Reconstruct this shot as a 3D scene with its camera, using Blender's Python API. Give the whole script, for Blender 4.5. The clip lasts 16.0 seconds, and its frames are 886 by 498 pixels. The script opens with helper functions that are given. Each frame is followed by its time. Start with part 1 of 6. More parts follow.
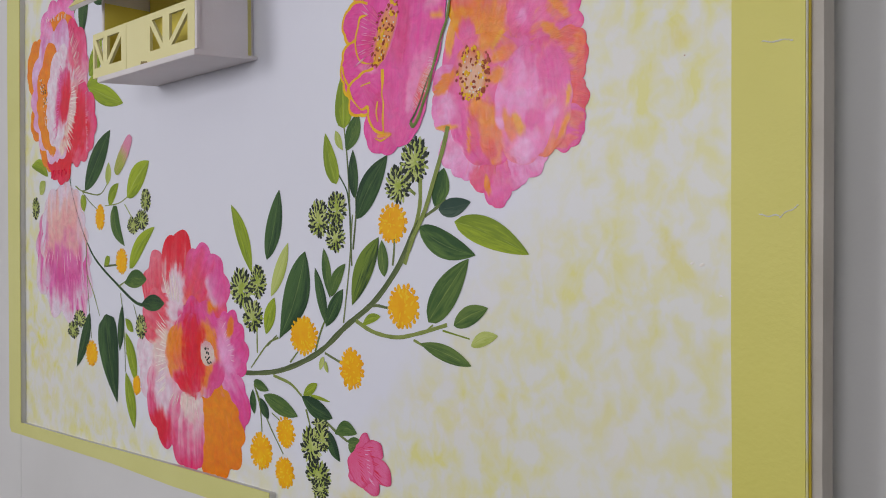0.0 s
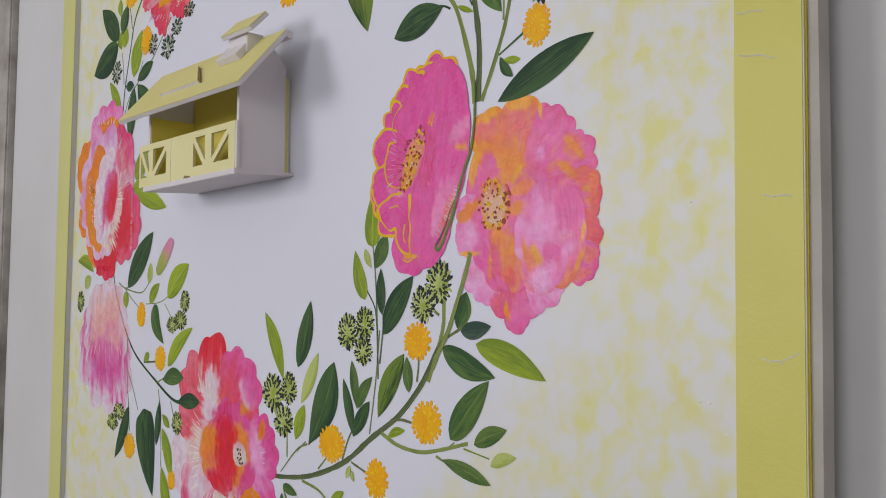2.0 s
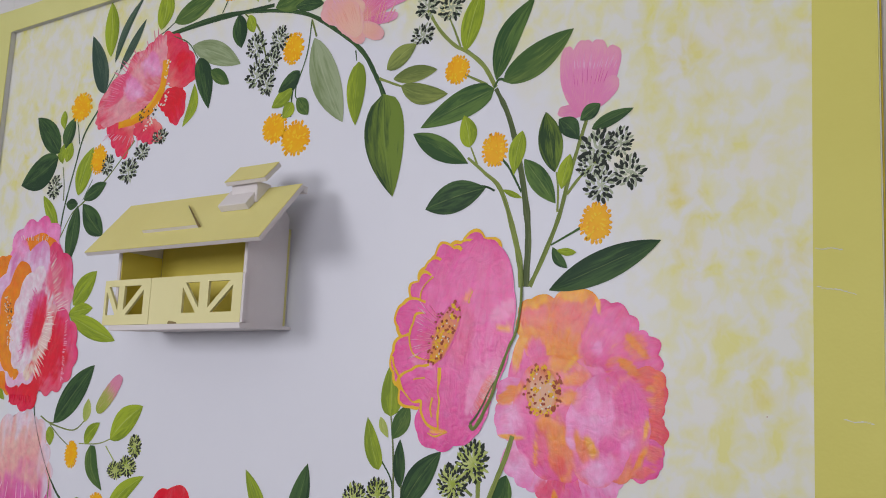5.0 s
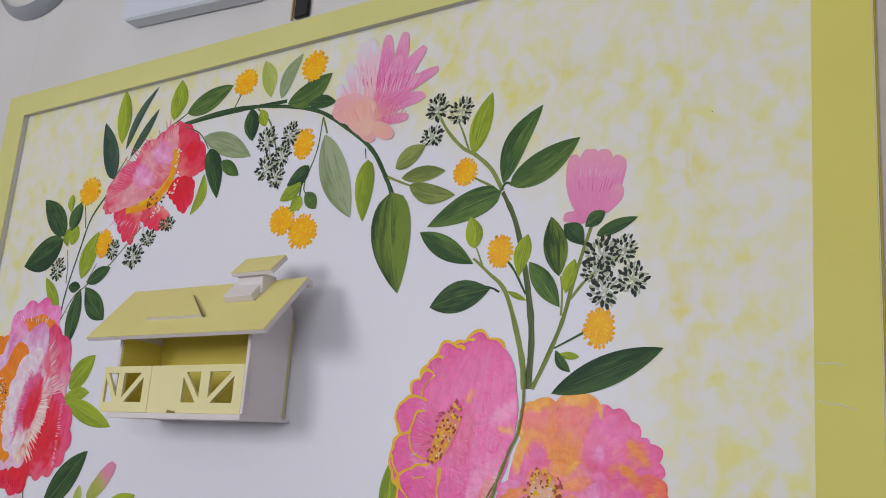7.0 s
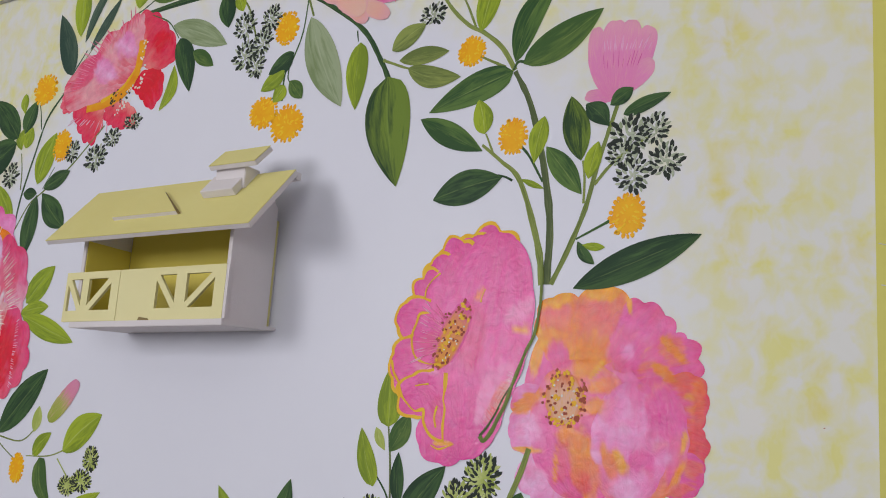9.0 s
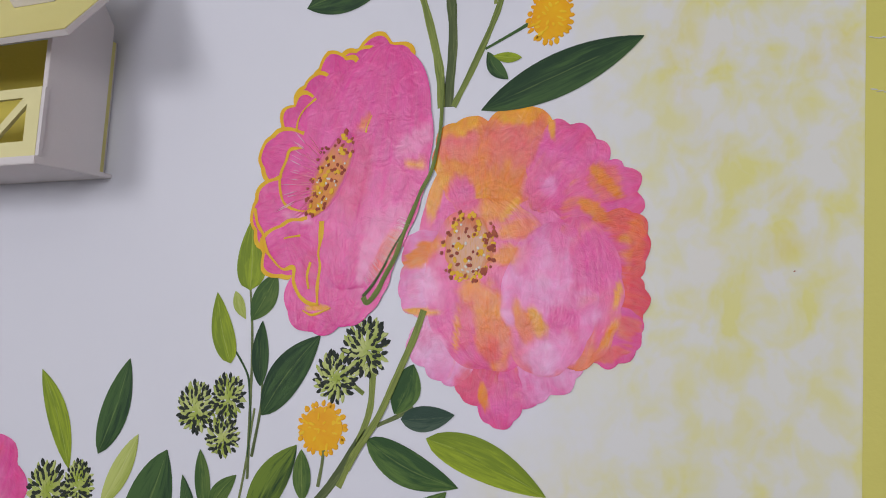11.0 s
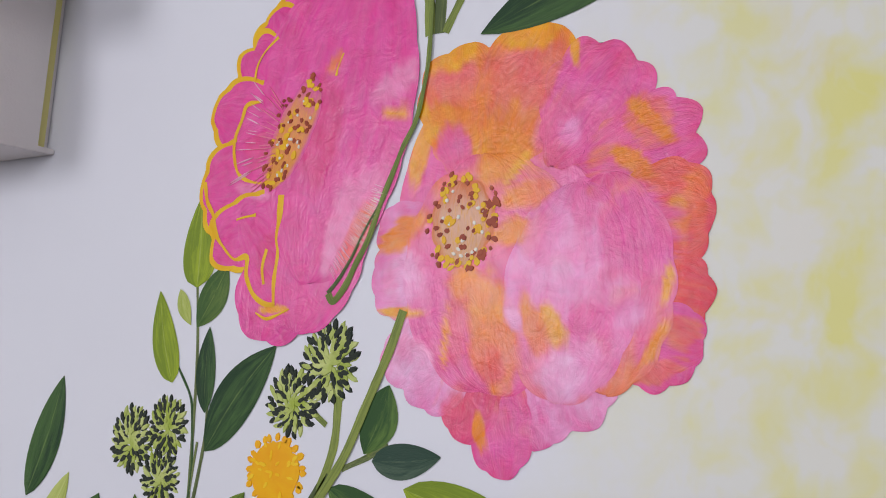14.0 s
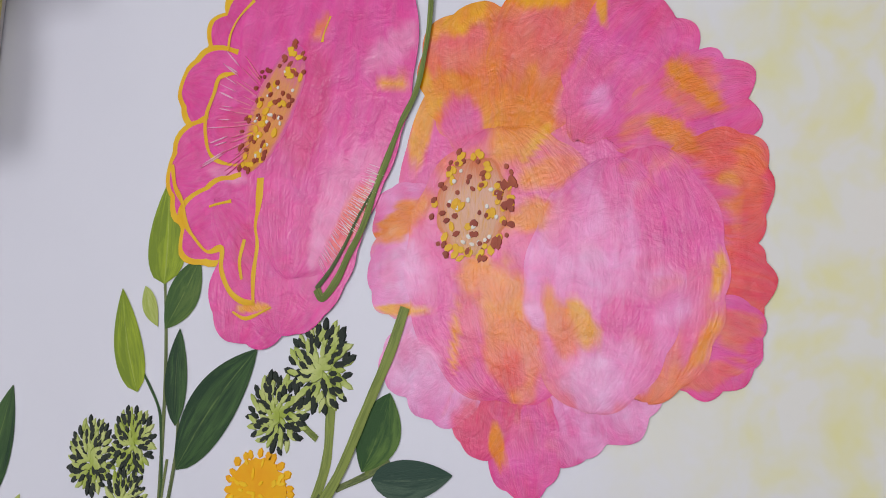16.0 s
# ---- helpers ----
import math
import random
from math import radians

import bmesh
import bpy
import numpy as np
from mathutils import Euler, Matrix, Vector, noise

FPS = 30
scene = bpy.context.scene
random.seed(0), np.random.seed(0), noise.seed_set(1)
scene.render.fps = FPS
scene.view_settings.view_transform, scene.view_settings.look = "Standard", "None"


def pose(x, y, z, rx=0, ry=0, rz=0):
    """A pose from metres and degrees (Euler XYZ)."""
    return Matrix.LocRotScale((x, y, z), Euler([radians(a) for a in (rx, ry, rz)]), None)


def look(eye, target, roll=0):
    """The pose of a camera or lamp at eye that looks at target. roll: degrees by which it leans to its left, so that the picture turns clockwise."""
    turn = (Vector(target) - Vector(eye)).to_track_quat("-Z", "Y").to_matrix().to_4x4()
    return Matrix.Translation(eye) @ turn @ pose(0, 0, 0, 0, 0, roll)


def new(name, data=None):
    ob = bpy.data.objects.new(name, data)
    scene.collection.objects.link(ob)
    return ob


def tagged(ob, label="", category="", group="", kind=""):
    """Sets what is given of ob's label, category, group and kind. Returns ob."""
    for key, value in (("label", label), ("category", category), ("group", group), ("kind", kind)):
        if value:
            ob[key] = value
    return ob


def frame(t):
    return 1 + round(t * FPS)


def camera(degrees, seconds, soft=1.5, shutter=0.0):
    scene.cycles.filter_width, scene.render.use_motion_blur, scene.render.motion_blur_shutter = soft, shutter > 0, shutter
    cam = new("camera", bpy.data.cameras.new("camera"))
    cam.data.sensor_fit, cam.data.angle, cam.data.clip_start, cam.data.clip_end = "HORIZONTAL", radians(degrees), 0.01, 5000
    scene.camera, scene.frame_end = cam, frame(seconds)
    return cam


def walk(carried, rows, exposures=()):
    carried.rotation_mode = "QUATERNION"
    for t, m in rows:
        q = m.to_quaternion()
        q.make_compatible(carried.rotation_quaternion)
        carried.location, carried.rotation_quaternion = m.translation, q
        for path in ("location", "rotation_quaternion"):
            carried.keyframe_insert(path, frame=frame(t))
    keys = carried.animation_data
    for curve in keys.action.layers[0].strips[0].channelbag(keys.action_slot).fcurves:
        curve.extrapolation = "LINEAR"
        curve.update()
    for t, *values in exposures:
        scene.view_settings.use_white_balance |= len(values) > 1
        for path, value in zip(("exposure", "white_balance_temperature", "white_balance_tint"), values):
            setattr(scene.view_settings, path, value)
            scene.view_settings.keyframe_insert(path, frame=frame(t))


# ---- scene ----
cam = camera(49.6, 16.0, soft=1.0)
PATH = [
    (0, (0.252, -0.593, 1.337), (-1.151, 0.833, 1.358), -0.5),
    (0.5, (0.273, -0.6, 1.356), (-1.164, 0.791, 1.38), -1.0),
    (1, (0.282, -0.6, 1.352), (-1.173, 0.769, 1.438), 0.0),
    (1.5, (0.29, -0.614, 1.376), (-1.166, 0.752, 1.495), -0.2),
    (2, (0.291, -0.613, 1.39), (-1.162, 0.754, 1.539), 0.2),
    (2.5, (0.276, -0.635, 1.417), (-1.165, 0.743, 1.577), 0.3),
    (3, (0.239, -0.671, 1.432), (-1.146, 0.76, 1.609), 0.7),
    (3.5, (0.191, -0.709, 1.445), (-1.113, 0.795, 1.636), 1.4),
    (4, (0.157, -0.724, 1.453), (-1.066, 0.844, 1.668), 1.5),
    (4.5, (0.126, -0.748, 1.468), (-1.022, 0.868, 1.735), 1.7),
    (5, (0.123, -0.777, 1.471), (-0.992, 0.85, 1.805), 2.4),
    (5.2, (0.122, -0.787, 1.473), (-0.981, 0.842, 1.83), 2.7),
    (7.3, (0.116, -0.798, 1.483), (-0.963, 0.807, 1.994), 4.3),
    (7.5, (0.113, -0.795, 1.481), (-0.961, 0.813, 1.992), 4.4),
    (8, (0.105, -0.788, 1.475), (-0.968, 0.825, 1.973), 4.5),
    (8.5, (0.061, -0.772, 1.469), (-1.003, 0.856, 1.935), 4.2),
    (9, (0.024, -0.732, 1.441), (-0.988, 0.941, 1.863), 3.7),
    (9.5, (0.004, -0.672, 1.423), (-0.934, 1.062, 1.763), 3.4),
    (10, (-0.017, -0.645, 1.415), (-0.868, 1.143, 1.697), 3.1),
    (10.2, (-0.021, -0.638, 1.406), (-0.846, 1.163, 1.68), 2.9),
    (12.3, (-0.076, -0.439, 1.406), (-0.995, 1.318, 1.67), 2.9),
    (12.5, (-0.076, -0.434, 1.411), (-1.003, 1.321, 1.659), 2.7),
    (13, (-0.073, -0.41, 1.403), (-1.028, 1.328, 1.662), 3.0),
    (13.5, (-0.061, -0.392, 1.406), (-1.067, 1.313, 1.69), 3.3),
    (14, (-0.064, -0.376, 1.412), (-1.127, 1.291, 1.717), 3.5),
    (14.5, (-0.081, -0.365, 1.413), (-1.141, 1.305, 1.709), 3.4),
    (15, (-0.105, -0.346, 1.416), (-1.134, 1.343, 1.716), 3.1),
    (15.5, (-0.111, -0.342, 1.418), (-1.118, 1.36, 1.719), 2.8),
    (16, (-0.111, -0.339, 1.417), (-1.101, 1.373, 1.714), 2.6),
]
walk(cam, [(t, look(eye, target, roll)) for t, eye, target, roll in PATH], [(0, -0.45), (10.2, -0.45), (12.3, -0.40), (14, -0.30), (16, -0.30)])


# World, daylight and exposure: a broad window behind the camera, a little to the left.
world = bpy.data.worlds.new("world")
scene.world = world
world.use_nodes = True
world.node_tree.nodes["Background"].inputs[0].default_value = (0.75, 0.8, 1.0, 1)
world.node_tree.nodes["Background"].inputs[1].default_value = 0.3
lamp = bpy.data.lights.new("window_light", "AREA")
lamp.shape, lamp.size, lamp.size_y, lamp.energy, lamp.color = "RECTANGLE", 1.1, 1.0, 47, (0.97, 0.95, 1.0)
window_light = new("window_light", lamp)
window_light.matrix_world = look((-1.9, -3.15, 1.9), (-0.6, 0, 1.55))
# Added fill lamp, with no known source, that lightens the barn's shadow.
fill_lamp = bpy.data.lights.new("fill_light", "AREA")
fill_lamp.shape, fill_lamp.size, fill_lamp.size_y, fill_lamp.energy, fill_lamp.color = "RECTANGLE", 1.4, 1.2, 34, (0.97, 0.95, 1.0)
fill_light = new("fill_light", fill_lamp)
fill_light.matrix_world = look((0.8, -3.15, 1.9), (-0.4, 0, 1.55))
scene.view_settings.exposure = 0.0


# ---- materials ----
class Nodes:
    """A small builder of node materials."""

    def __init__(self, name, rough=0.5, metal=0.0, sheen=0.4):
        self.mat = bpy.data.materials.new(name)
        self.mat.use_nodes = True
        self.tree = self.mat.node_tree
        self.bsdf = self.tree.nodes["Principled BSDF"]
        self.bsdf.inputs["Roughness"].default_value = rough
        self.bsdf.inputs["Metallic"].default_value = metal
        self.bsdf.inputs["Specular IOR Level"].default_value = sheen

    def node(self, kind, **sockets):
        n = self.tree.nodes.new(kind)
        for key, value in sockets.items():
            self.plug(n, key.replace("_", " "), value)
        return n

    def plug(self, n, key, value):
        if key[0] == "i" and key[1:].isdigit():
            key = int(key[1:])
        if isinstance(value, bpy.types.NodeSocket):
            self.tree.links.new(value, n.inputs[key])
        else:
            n.inputs[key].default_value = value

    def coords(self, kind="Object"):
        return self.node("ShaderNodeTexCoord").outputs[kind]

    def scaled(self, vector, size, loc=(0, 0, 0)):
        n = self.node("ShaderNodeMapping", Vector=vector)
        n.inputs["Scale"].default_value = size
        n.inputs["Location"].default_value = loc
        return n.outputs[0]

    def noise(self, vector, scale, detail=4.0, rough=0.55, warp=0.0):
        n = self.node("ShaderNodeTexNoise", Vector=vector, Scale=scale, Detail=detail, Roughness=rough, Distortion=warp)
        return n.outputs["Fac"]

    def ramp(self, fac, *stops):
        n = self.node("ShaderNodeValToRGB", Fac=fac)
        ramp = n.color_ramp
        while len(ramp.elements) < len(stops):
            ramp.elements.new(0.5)
        for e, (pos, colour) in zip(ramp.elements, stops):
            e.position = pos
            e.color = (*colour, 1) if isinstance(colour, tuple) else (colour, colour, colour, 1)
        return n.outputs["Color"]

    def mix(self, fac, a, b, how="MIX"):
        n = self.tree.nodes.new("ShaderNodeMix")
        n.data_type, n.blend_type = "RGBA", how
        for i, v in ((0, fac), (6, a), (7, b)):
            if isinstance(v, bpy.types.NodeSocket):
                self.tree.links.new(v, n.inputs[i])
            else:
                n.inputs[i].default_value = (*v, 1) if isinstance(v, tuple) else v
        return n.outputs[2]

    def maths(self, how, a, b=0.0, c=0.0, clamp=False):
        n = self.tree.nodes.new("ShaderNodeMath")
        n.operation, n.use_clamp = how, clamp
        for i, v in enumerate((a, b, c)):
            if isinstance(v, bpy.types.NodeSocket):
                self.tree.links.new(v, n.inputs[i])
            else:
                n.inputs[i].default_value = v
        return n.outputs[0]

    def split(self, vector):
        return self.node("ShaderNodeSeparateXYZ", Vector=vector).outputs

    def out(self, colour, bump=None, strength=0.3, distance=0.001, rough=None):
        self.plug(self.bsdf, "Base Color", (*colour, 1) if isinstance(colour, tuple) else colour)
        if rough is not None:
            self.plug(self.bsdf, "Roughness", rough)
        if bump is not None:
            n = self.node("ShaderNodeBump", Height=bump, Strength=strength, Distance=distance)
            self.plug(self.bsdf, "Normal", n.outputs[0])
        return self.mat


def plaster(name, base, worn, rough=0.6, scale=9.0):
    """Old rolled wall paint with faint stains and a slightly uneven surface."""
    m = Nodes(name, rough)
    c = m.coords()
    stains = m.ramp(m.noise(c, scale * 0.35, 6), (0.35, 0.0), (0.75, 1.0))
    grain = m.noise(c, scale * 22, 3)
    colour = m.mix(stains, base, worn)
    relief = m.maths("ADD", m.noise(c, scale * 1.2, 3), m.maths("MULTIPLY", grain, 0.25))
    return m.out(colour, relief, 0.35, 0.002)


def sponged_wall():
    """White mural ground with a yellow sponged wash round the wreath, faint pink in it."""
    m = Nodes("sponged_mural_ground", 0.42)
    c = m.coords()
    x, y, z = m.split(c)
    dx = m.maths("MULTIPLY", m.maths("ADD", x, 0.683), 1.62)
    dz = m.maths("MULTIPLY", m.maths("ADD", z, -1.5198), 1.9)
    far = m.maths("SQRT", m.maths("ADD", m.maths("MULTIPLY", dx, dx), m.maths("MULTIPLY", dz, dz)))
    wob = m.maths("MULTIPLY", m.noise(c, 5.0, 3), 0.28)
    ring = m.ramp(m.maths("ADD", far, wob), (0.0, 0.0), (0.86, 0.0), (1.08, 1.0))
    stretched = m.scaled(c, (1.0, 1.0, 0.85))
    patches = m.ramp(m.noise(stretched, 44.0, 3, 0.55, 0.3), (0.40, 0.0), (0.66, 1.0))
    clouds = m.ramp(m.noise(c, 7.0, 3), (0.28, 0.35), (0.66, 1.0))
    dabs = m.maths("MULTIPLY", patches, clouds)
    wash = m.maths("MULTIPLY", ring, m.maths("ADD", m.maths("MULTIPLY", dabs, 0.74), 0.19), clamp=True)
    pale = m.mix(m.noise(c, 7.0, 3), (0.745, 0.758, 0.83), (0.71, 0.722, 0.80))
    pinkish = m.maths("MULTIPLY", ring, m.ramp(m.noise(m.scaled(c, (1, 1, 1), (3, 1, 7)), 11.0, 3), (0.55, 0.0), (0.75, 0.35)))
    ground = m.mix(pinkish, pale, (0.80, 0.70, 0.74))
    yellow = m.mix(m.ramp(m.noise(c, 16.0, 2), (0.56, 0.0), (0.74, 1.0)), (0.73, 0.70, 0.15), (0.72, 0.63, 0.03))
    colour = m.mix(wash, ground, yellow)
    relief = m.maths("ADD", m.noise(c, 10.0, 3), m.maths("MULTIPLY", m.noise(m.scaled(c, (1, 1, 0.15)), 160.0, 2), 0.12))
    return m.out(colour, relief, 0.25, 0.002)


SPONGED = sponged_wall()
WALL = plaster("grey_white_wall_paint", (0.64, 0.64, 0.63), (0.585, 0.58, 0.565))
YELLOW = plaster("pale_yellow_wall_paint", (0.66, 0.62, 0.145), (0.61, 0.57, 0.12), 0.45, 14.0)
# Lighter yellow for the left, top and bottom bands.
PALEBAND = plaster("paler_yellow_wall_paint", (0.65, 0.64, 0.25), (0.60, 0.59, 0.20), 0.5, 14.0)
MUSTARD = plaster("deep_yellow_edge_paint", (0.55, 0.42, 0.02), (0.48, 0.36, 0.02), 0.5, 30.0)
REVEAL = plaster("bare_plaster_edge", (0.50, 0.47, 0.42), (0.38, 0.35, 0.30), 0.75, 30.0)
CEILING = plaster("white_ceiling_paint", (0.75, 0.75, 0.75), (0.7, 0.7, 0.7), 0.7, 4.0)
FLOOR = plaster("grey_cement_floor", (0.30, 0.28, 0.26), (0.22, 0.21, 0.20), 0.55, 6.0)


# ---- mesh helpers ----
def mesh_object(name, bm, material, parent=None, label="", smooth=False):
    """Links a bmesh as one mesh object; a parent makes it a part."""
    me = bpy.data.meshes.new(name)
    bmesh.ops.recalc_face_normals(bm, faces=bm.faces)
    bm.to_mesh(me)
    bm.free()
    me.materials.append(material)
    if smooth:
        me.polygons.foreach_set("use_smooth", [True] * len(me.polygons))
    ob = new(name, me)
    if parent is not None:
        ob.parent = parent
        ob.matrix_parent_inverse = parent.matrix_basis.inverted()
    if label:
        ob["label"] = label
    return ob


def part(name, bm, material, parent, label="", smooth=False):
    return mesh_object(name, bm, material, parent, label, smooth)


def prism(points, near, far, holes=(), bevel=0.0):
    """A plate: an outline in x and z (with holes), from y = near to y = far."""
    bm = bmesh.new()
    loops = []
    for outline in (points, *holes):
        vs = [bm.verts.new((x, near, z)) for x, z in outline]
        loops += [bm.edges.new((vs[i], vs[i - 1])) for i in range(len(vs))]
    bmesh.ops.triangle_fill(bm, use_beauty=True, use_dissolve=False, edges=loops)
    faces = bm.faces[:]
    made = bmesh.ops.extrude_face_region(bm, geom=faces)
    for v in (g for g in made["geom"] if isinstance(g, bmesh.types.BMVert)):
        v.co.y = far
    bmesh.ops.recalc_face_normals(bm, faces=bm.faces)
    if bevel:
        sharp = [e for e in bm.edges if len(e.link_faces) == 2 and e.calc_face_angle() > 0.6]
        bmesh.ops.bevel(bm, geom=sharp, offset=bevel, segments=1, affect="EDGES")
    return bm


def block(x0, x1, y0, y1, z0, z1, bevel=0.0):
    bm = bmesh.new()
    bmesh.ops.create_cube(bm, size=1, matrix=Matrix.LocRotScale(((x0 + x1) / 2, (y0 + y1) / 2, (z0 + z1) / 2), None, (x1 - x0, y1 - y0, z1 - z0)))
    if bevel:
        bmesh.ops.bevel(bm, geom=bm.edges[:], offset=bevel, segments=2, affect="EDGES")
    return bm


def structure(name, bm, material, label, category="wall"):
    return tagged(mesh_object(name, bm, material), label, category, kind="structure")


def empty(name, x, y, z):
    ob = new(name)
    ob.location = (x, y, z)
    ob.empty_display_size = 0.02
    return ob


# ---- the room ----
FRONT = -0.008
PANEL_EDGE = [(-0.0114, 0.0), (-0.0114, 1.1), (-0.0094, 1.3), (-0.0044, 1.65), (0.0006, 2.04)]
structure("wall_north", prism([(-1.24, 0.0), *PANEL_EDGE, (-1.24, 2.04)], 0, 0.02), SPONGED, "white mural wall with a pale yellow sponged wash")
structure("wall_north_side", prism([(-1.4763, 0), (-1.22, 0), (-1.2212, 1.4), (-1.2192, 1.8), (-1.22, 2.8), (-1.4763, 2.8)], FRONT, 0.06, bevel=0.001), WALL, "grey white painted wall beside the mural recess")
structure("wall_north_top", prism([(-1.22, 2.0155), (-0.8, 2.0145), (-0.35, 2.0155), (0.0006, 2.015), (0.0006, 2.8), (-1.22, 2.8)], FRONT, 0.06, bevel=0.001), WALL, "grey white painted wall above the mural recess")
structure("wall_north_base", prism([(-1.22, 0), (-0.58, 0), (-0.58, 1.0942), (-0.75, 1.0952), (-1.0, 1.0945), (-1.22, 1.0952)], FRONT, 0.06, bevel=0.001), WALL, "grey white painted wall below the mural recess")
structure("wall_north_back", block(-1.5, 2.2, 0.045, 0.12, 0, 2.8), WALL, "grey white plastered wall behind the panel's edge")
# Unseen rest of the room; its pale surfaces bounce the window light.
structure("floor", block(-3.1, 2.3, -3.3, 0.1, -0.1, 0), FLOOR, "grey cement floor", "floor")
structure("ceiling", block(-3.1, 2.3, -3.3, 0.1, 2.8, 2.9), CEILING, "white painted ceiling", "ceiling")
structure("wall_west", block(-3.1, -3.0, -3.2, 0.1, 0, 2.8), WALL, "plain grey white wall")
structure("wall_east", block(2.2, 2.3, -3.2, 0.1, 0, 2.8), WALL, "plain grey white wall")
# The right-hand opening is added to go with the fill lamp.
structure("wall_south", prism([(-3.1, 0), (2.3, 0), (2.3, 2.8), (-3.1, 2.8)], -3.3, -3.2, [[(-2.6, 1.3), (-1.2, 1.3), (-1.2, 2.5), (-2.6, 2.5)], [(0.1, 1.3), (1.5, 1.3), (1.5, 2.5), (0.1, 2.5)]]), WALL, "grey white wall with a window and an added fill light opening")
structure("wall_doorway", block(-3.0, -1.95, 0.0, 0.1, 0, 2.8), WALL, "plain grey white wall beyond the doorway")

# Painted yellow border, a coat thick, on the wall round the recess.
COAT = FRONT - 0.0007
structure("trim_1", prism([(-1.262, 1.086), (-1.255, 1.078), (-1.219, 1.078), (-1.2202, 1.4), (-1.2182, 1.8), (-1.219, 2.050), (-1.264, 2.051), (-1.266, 1.6)], COAT, FRONT), PALEBAND, "pale yellow painted border band", "painted border")
structure("trim_2", prism([(-1.2188, 2.0145), (-0.8, 2.0135), (-0.35, 2.0145), (0.0006, 2.014), (0.0006, 2.048), (-0.57, 2.047), (-1.2188, 2.050)], COAT, FRONT), PALEBAND, "pale yellow painted border band", "painted border")
structure("trim_3", prism([(-1.2188, 1.078), (-0.925, 1.076), (-0.78, 1.071), (-0.58, 1.069), (-0.58, 1.0952), (-0.75, 1.0962), (-1.0, 1.0955), (-1.2188, 1.0962)], COAT, FRONT), PALEBAND, "pale yellow painted border band", "painted border")
structure("trim_4", prism([(-0.0621, 0.3), (-0.0126, 0.3), (-0.0126, 1.0982), (-0.0106, 1.2787), (-0.0056, 1.6317), (-0.0006, 2.0135), (-0.0496, 2.0135), (-0.0568, 1.5817), (-0.0612, 1.2797), (-0.0621, 1.0993)], -0.0009, 0.0), YELLOW, "pale yellow painted border band", "painted border")

# ---- paints ----
def spread(colour, k):
    return tuple(min(1.0, max(0.0, c * k)) for c in colour)


def leaf_paint(name, dark, light, edge):
    """Brush-painted leaf: two greens dragged along its length, a paler rim and a faint midrib."""
    m = Nodes(name, 0.45, sheen=0.18)
    u, v, _ = m.split(m.coords("UV"))
    own = m.node("ShaderNodeObjectInfo").outputs["Random"]
    side = m.maths("ABSOLUTE", u)
    vec = m.node("ShaderNodeCombineXYZ", X=m.maths("MULTIPLY", u, 2.6), Y=m.maths("MULTIPLY", v, 1.8), Z=m.maths("MULTIPLY", own, 40.0)).outputs[0]
    drag = m.noise(vec, 1.5, 4, 0.6, 0.5)
    lean = m.maths("MULTIPLY", u, m.maths("MULTIPLY", m.maths("SUBTRACT", own, 0.5), 0.45))
    tone = m.maths("ADD", m.maths("ADD", m.maths("MULTIPLY", m.maths("SUBTRACT", own, 0.5), 0.2), lean), drag)
    body = m.mix(m.ramp(tone, (0.36, 0.0), (0.66, 1.0)), dark, light)
    worn = m.noise(vec, 2.2, 3)
    rib = m.ramp(m.maths("ADD", side, m.maths("MULTIPLY", worn, 0.16)), (0.06, 0.8), (0.14, 0.0))
    rib = m.maths("MULTIPLY", rib, m.ramp(m.maths("ADD", worn, m.maths("MULTIPLY", own, 0.25)), (0.47, 0.0), (0.62, 1.0)))
    body = m.mix(rib, body, edge)
    rim = m.ramp(m.maths("ADD", side, m.maths("MULTIPLY", worn, 0.45)), (1.12, 0.0), (1.24, 0.55))
    body = m.mix(rim, body, edge)
    fine = m.noise(vec, 9.0, 3)
    return m.out(body, fine, 0.35, 0.0006)


def flat_paint(name, a, b, rough=0.4, scale=60.0):
    m = Nodes(name, rough, sheen=0.2)
    c = m.coords()
    n = m.noise(c, scale, 4, 0.6, 0.5)
    return m.out(m.mix(m.ramp(n, (0.35, 0.0), (0.65, 1.0)), a, b), m.noise(c, scale * 4, 2), 0.3, 0.0005)


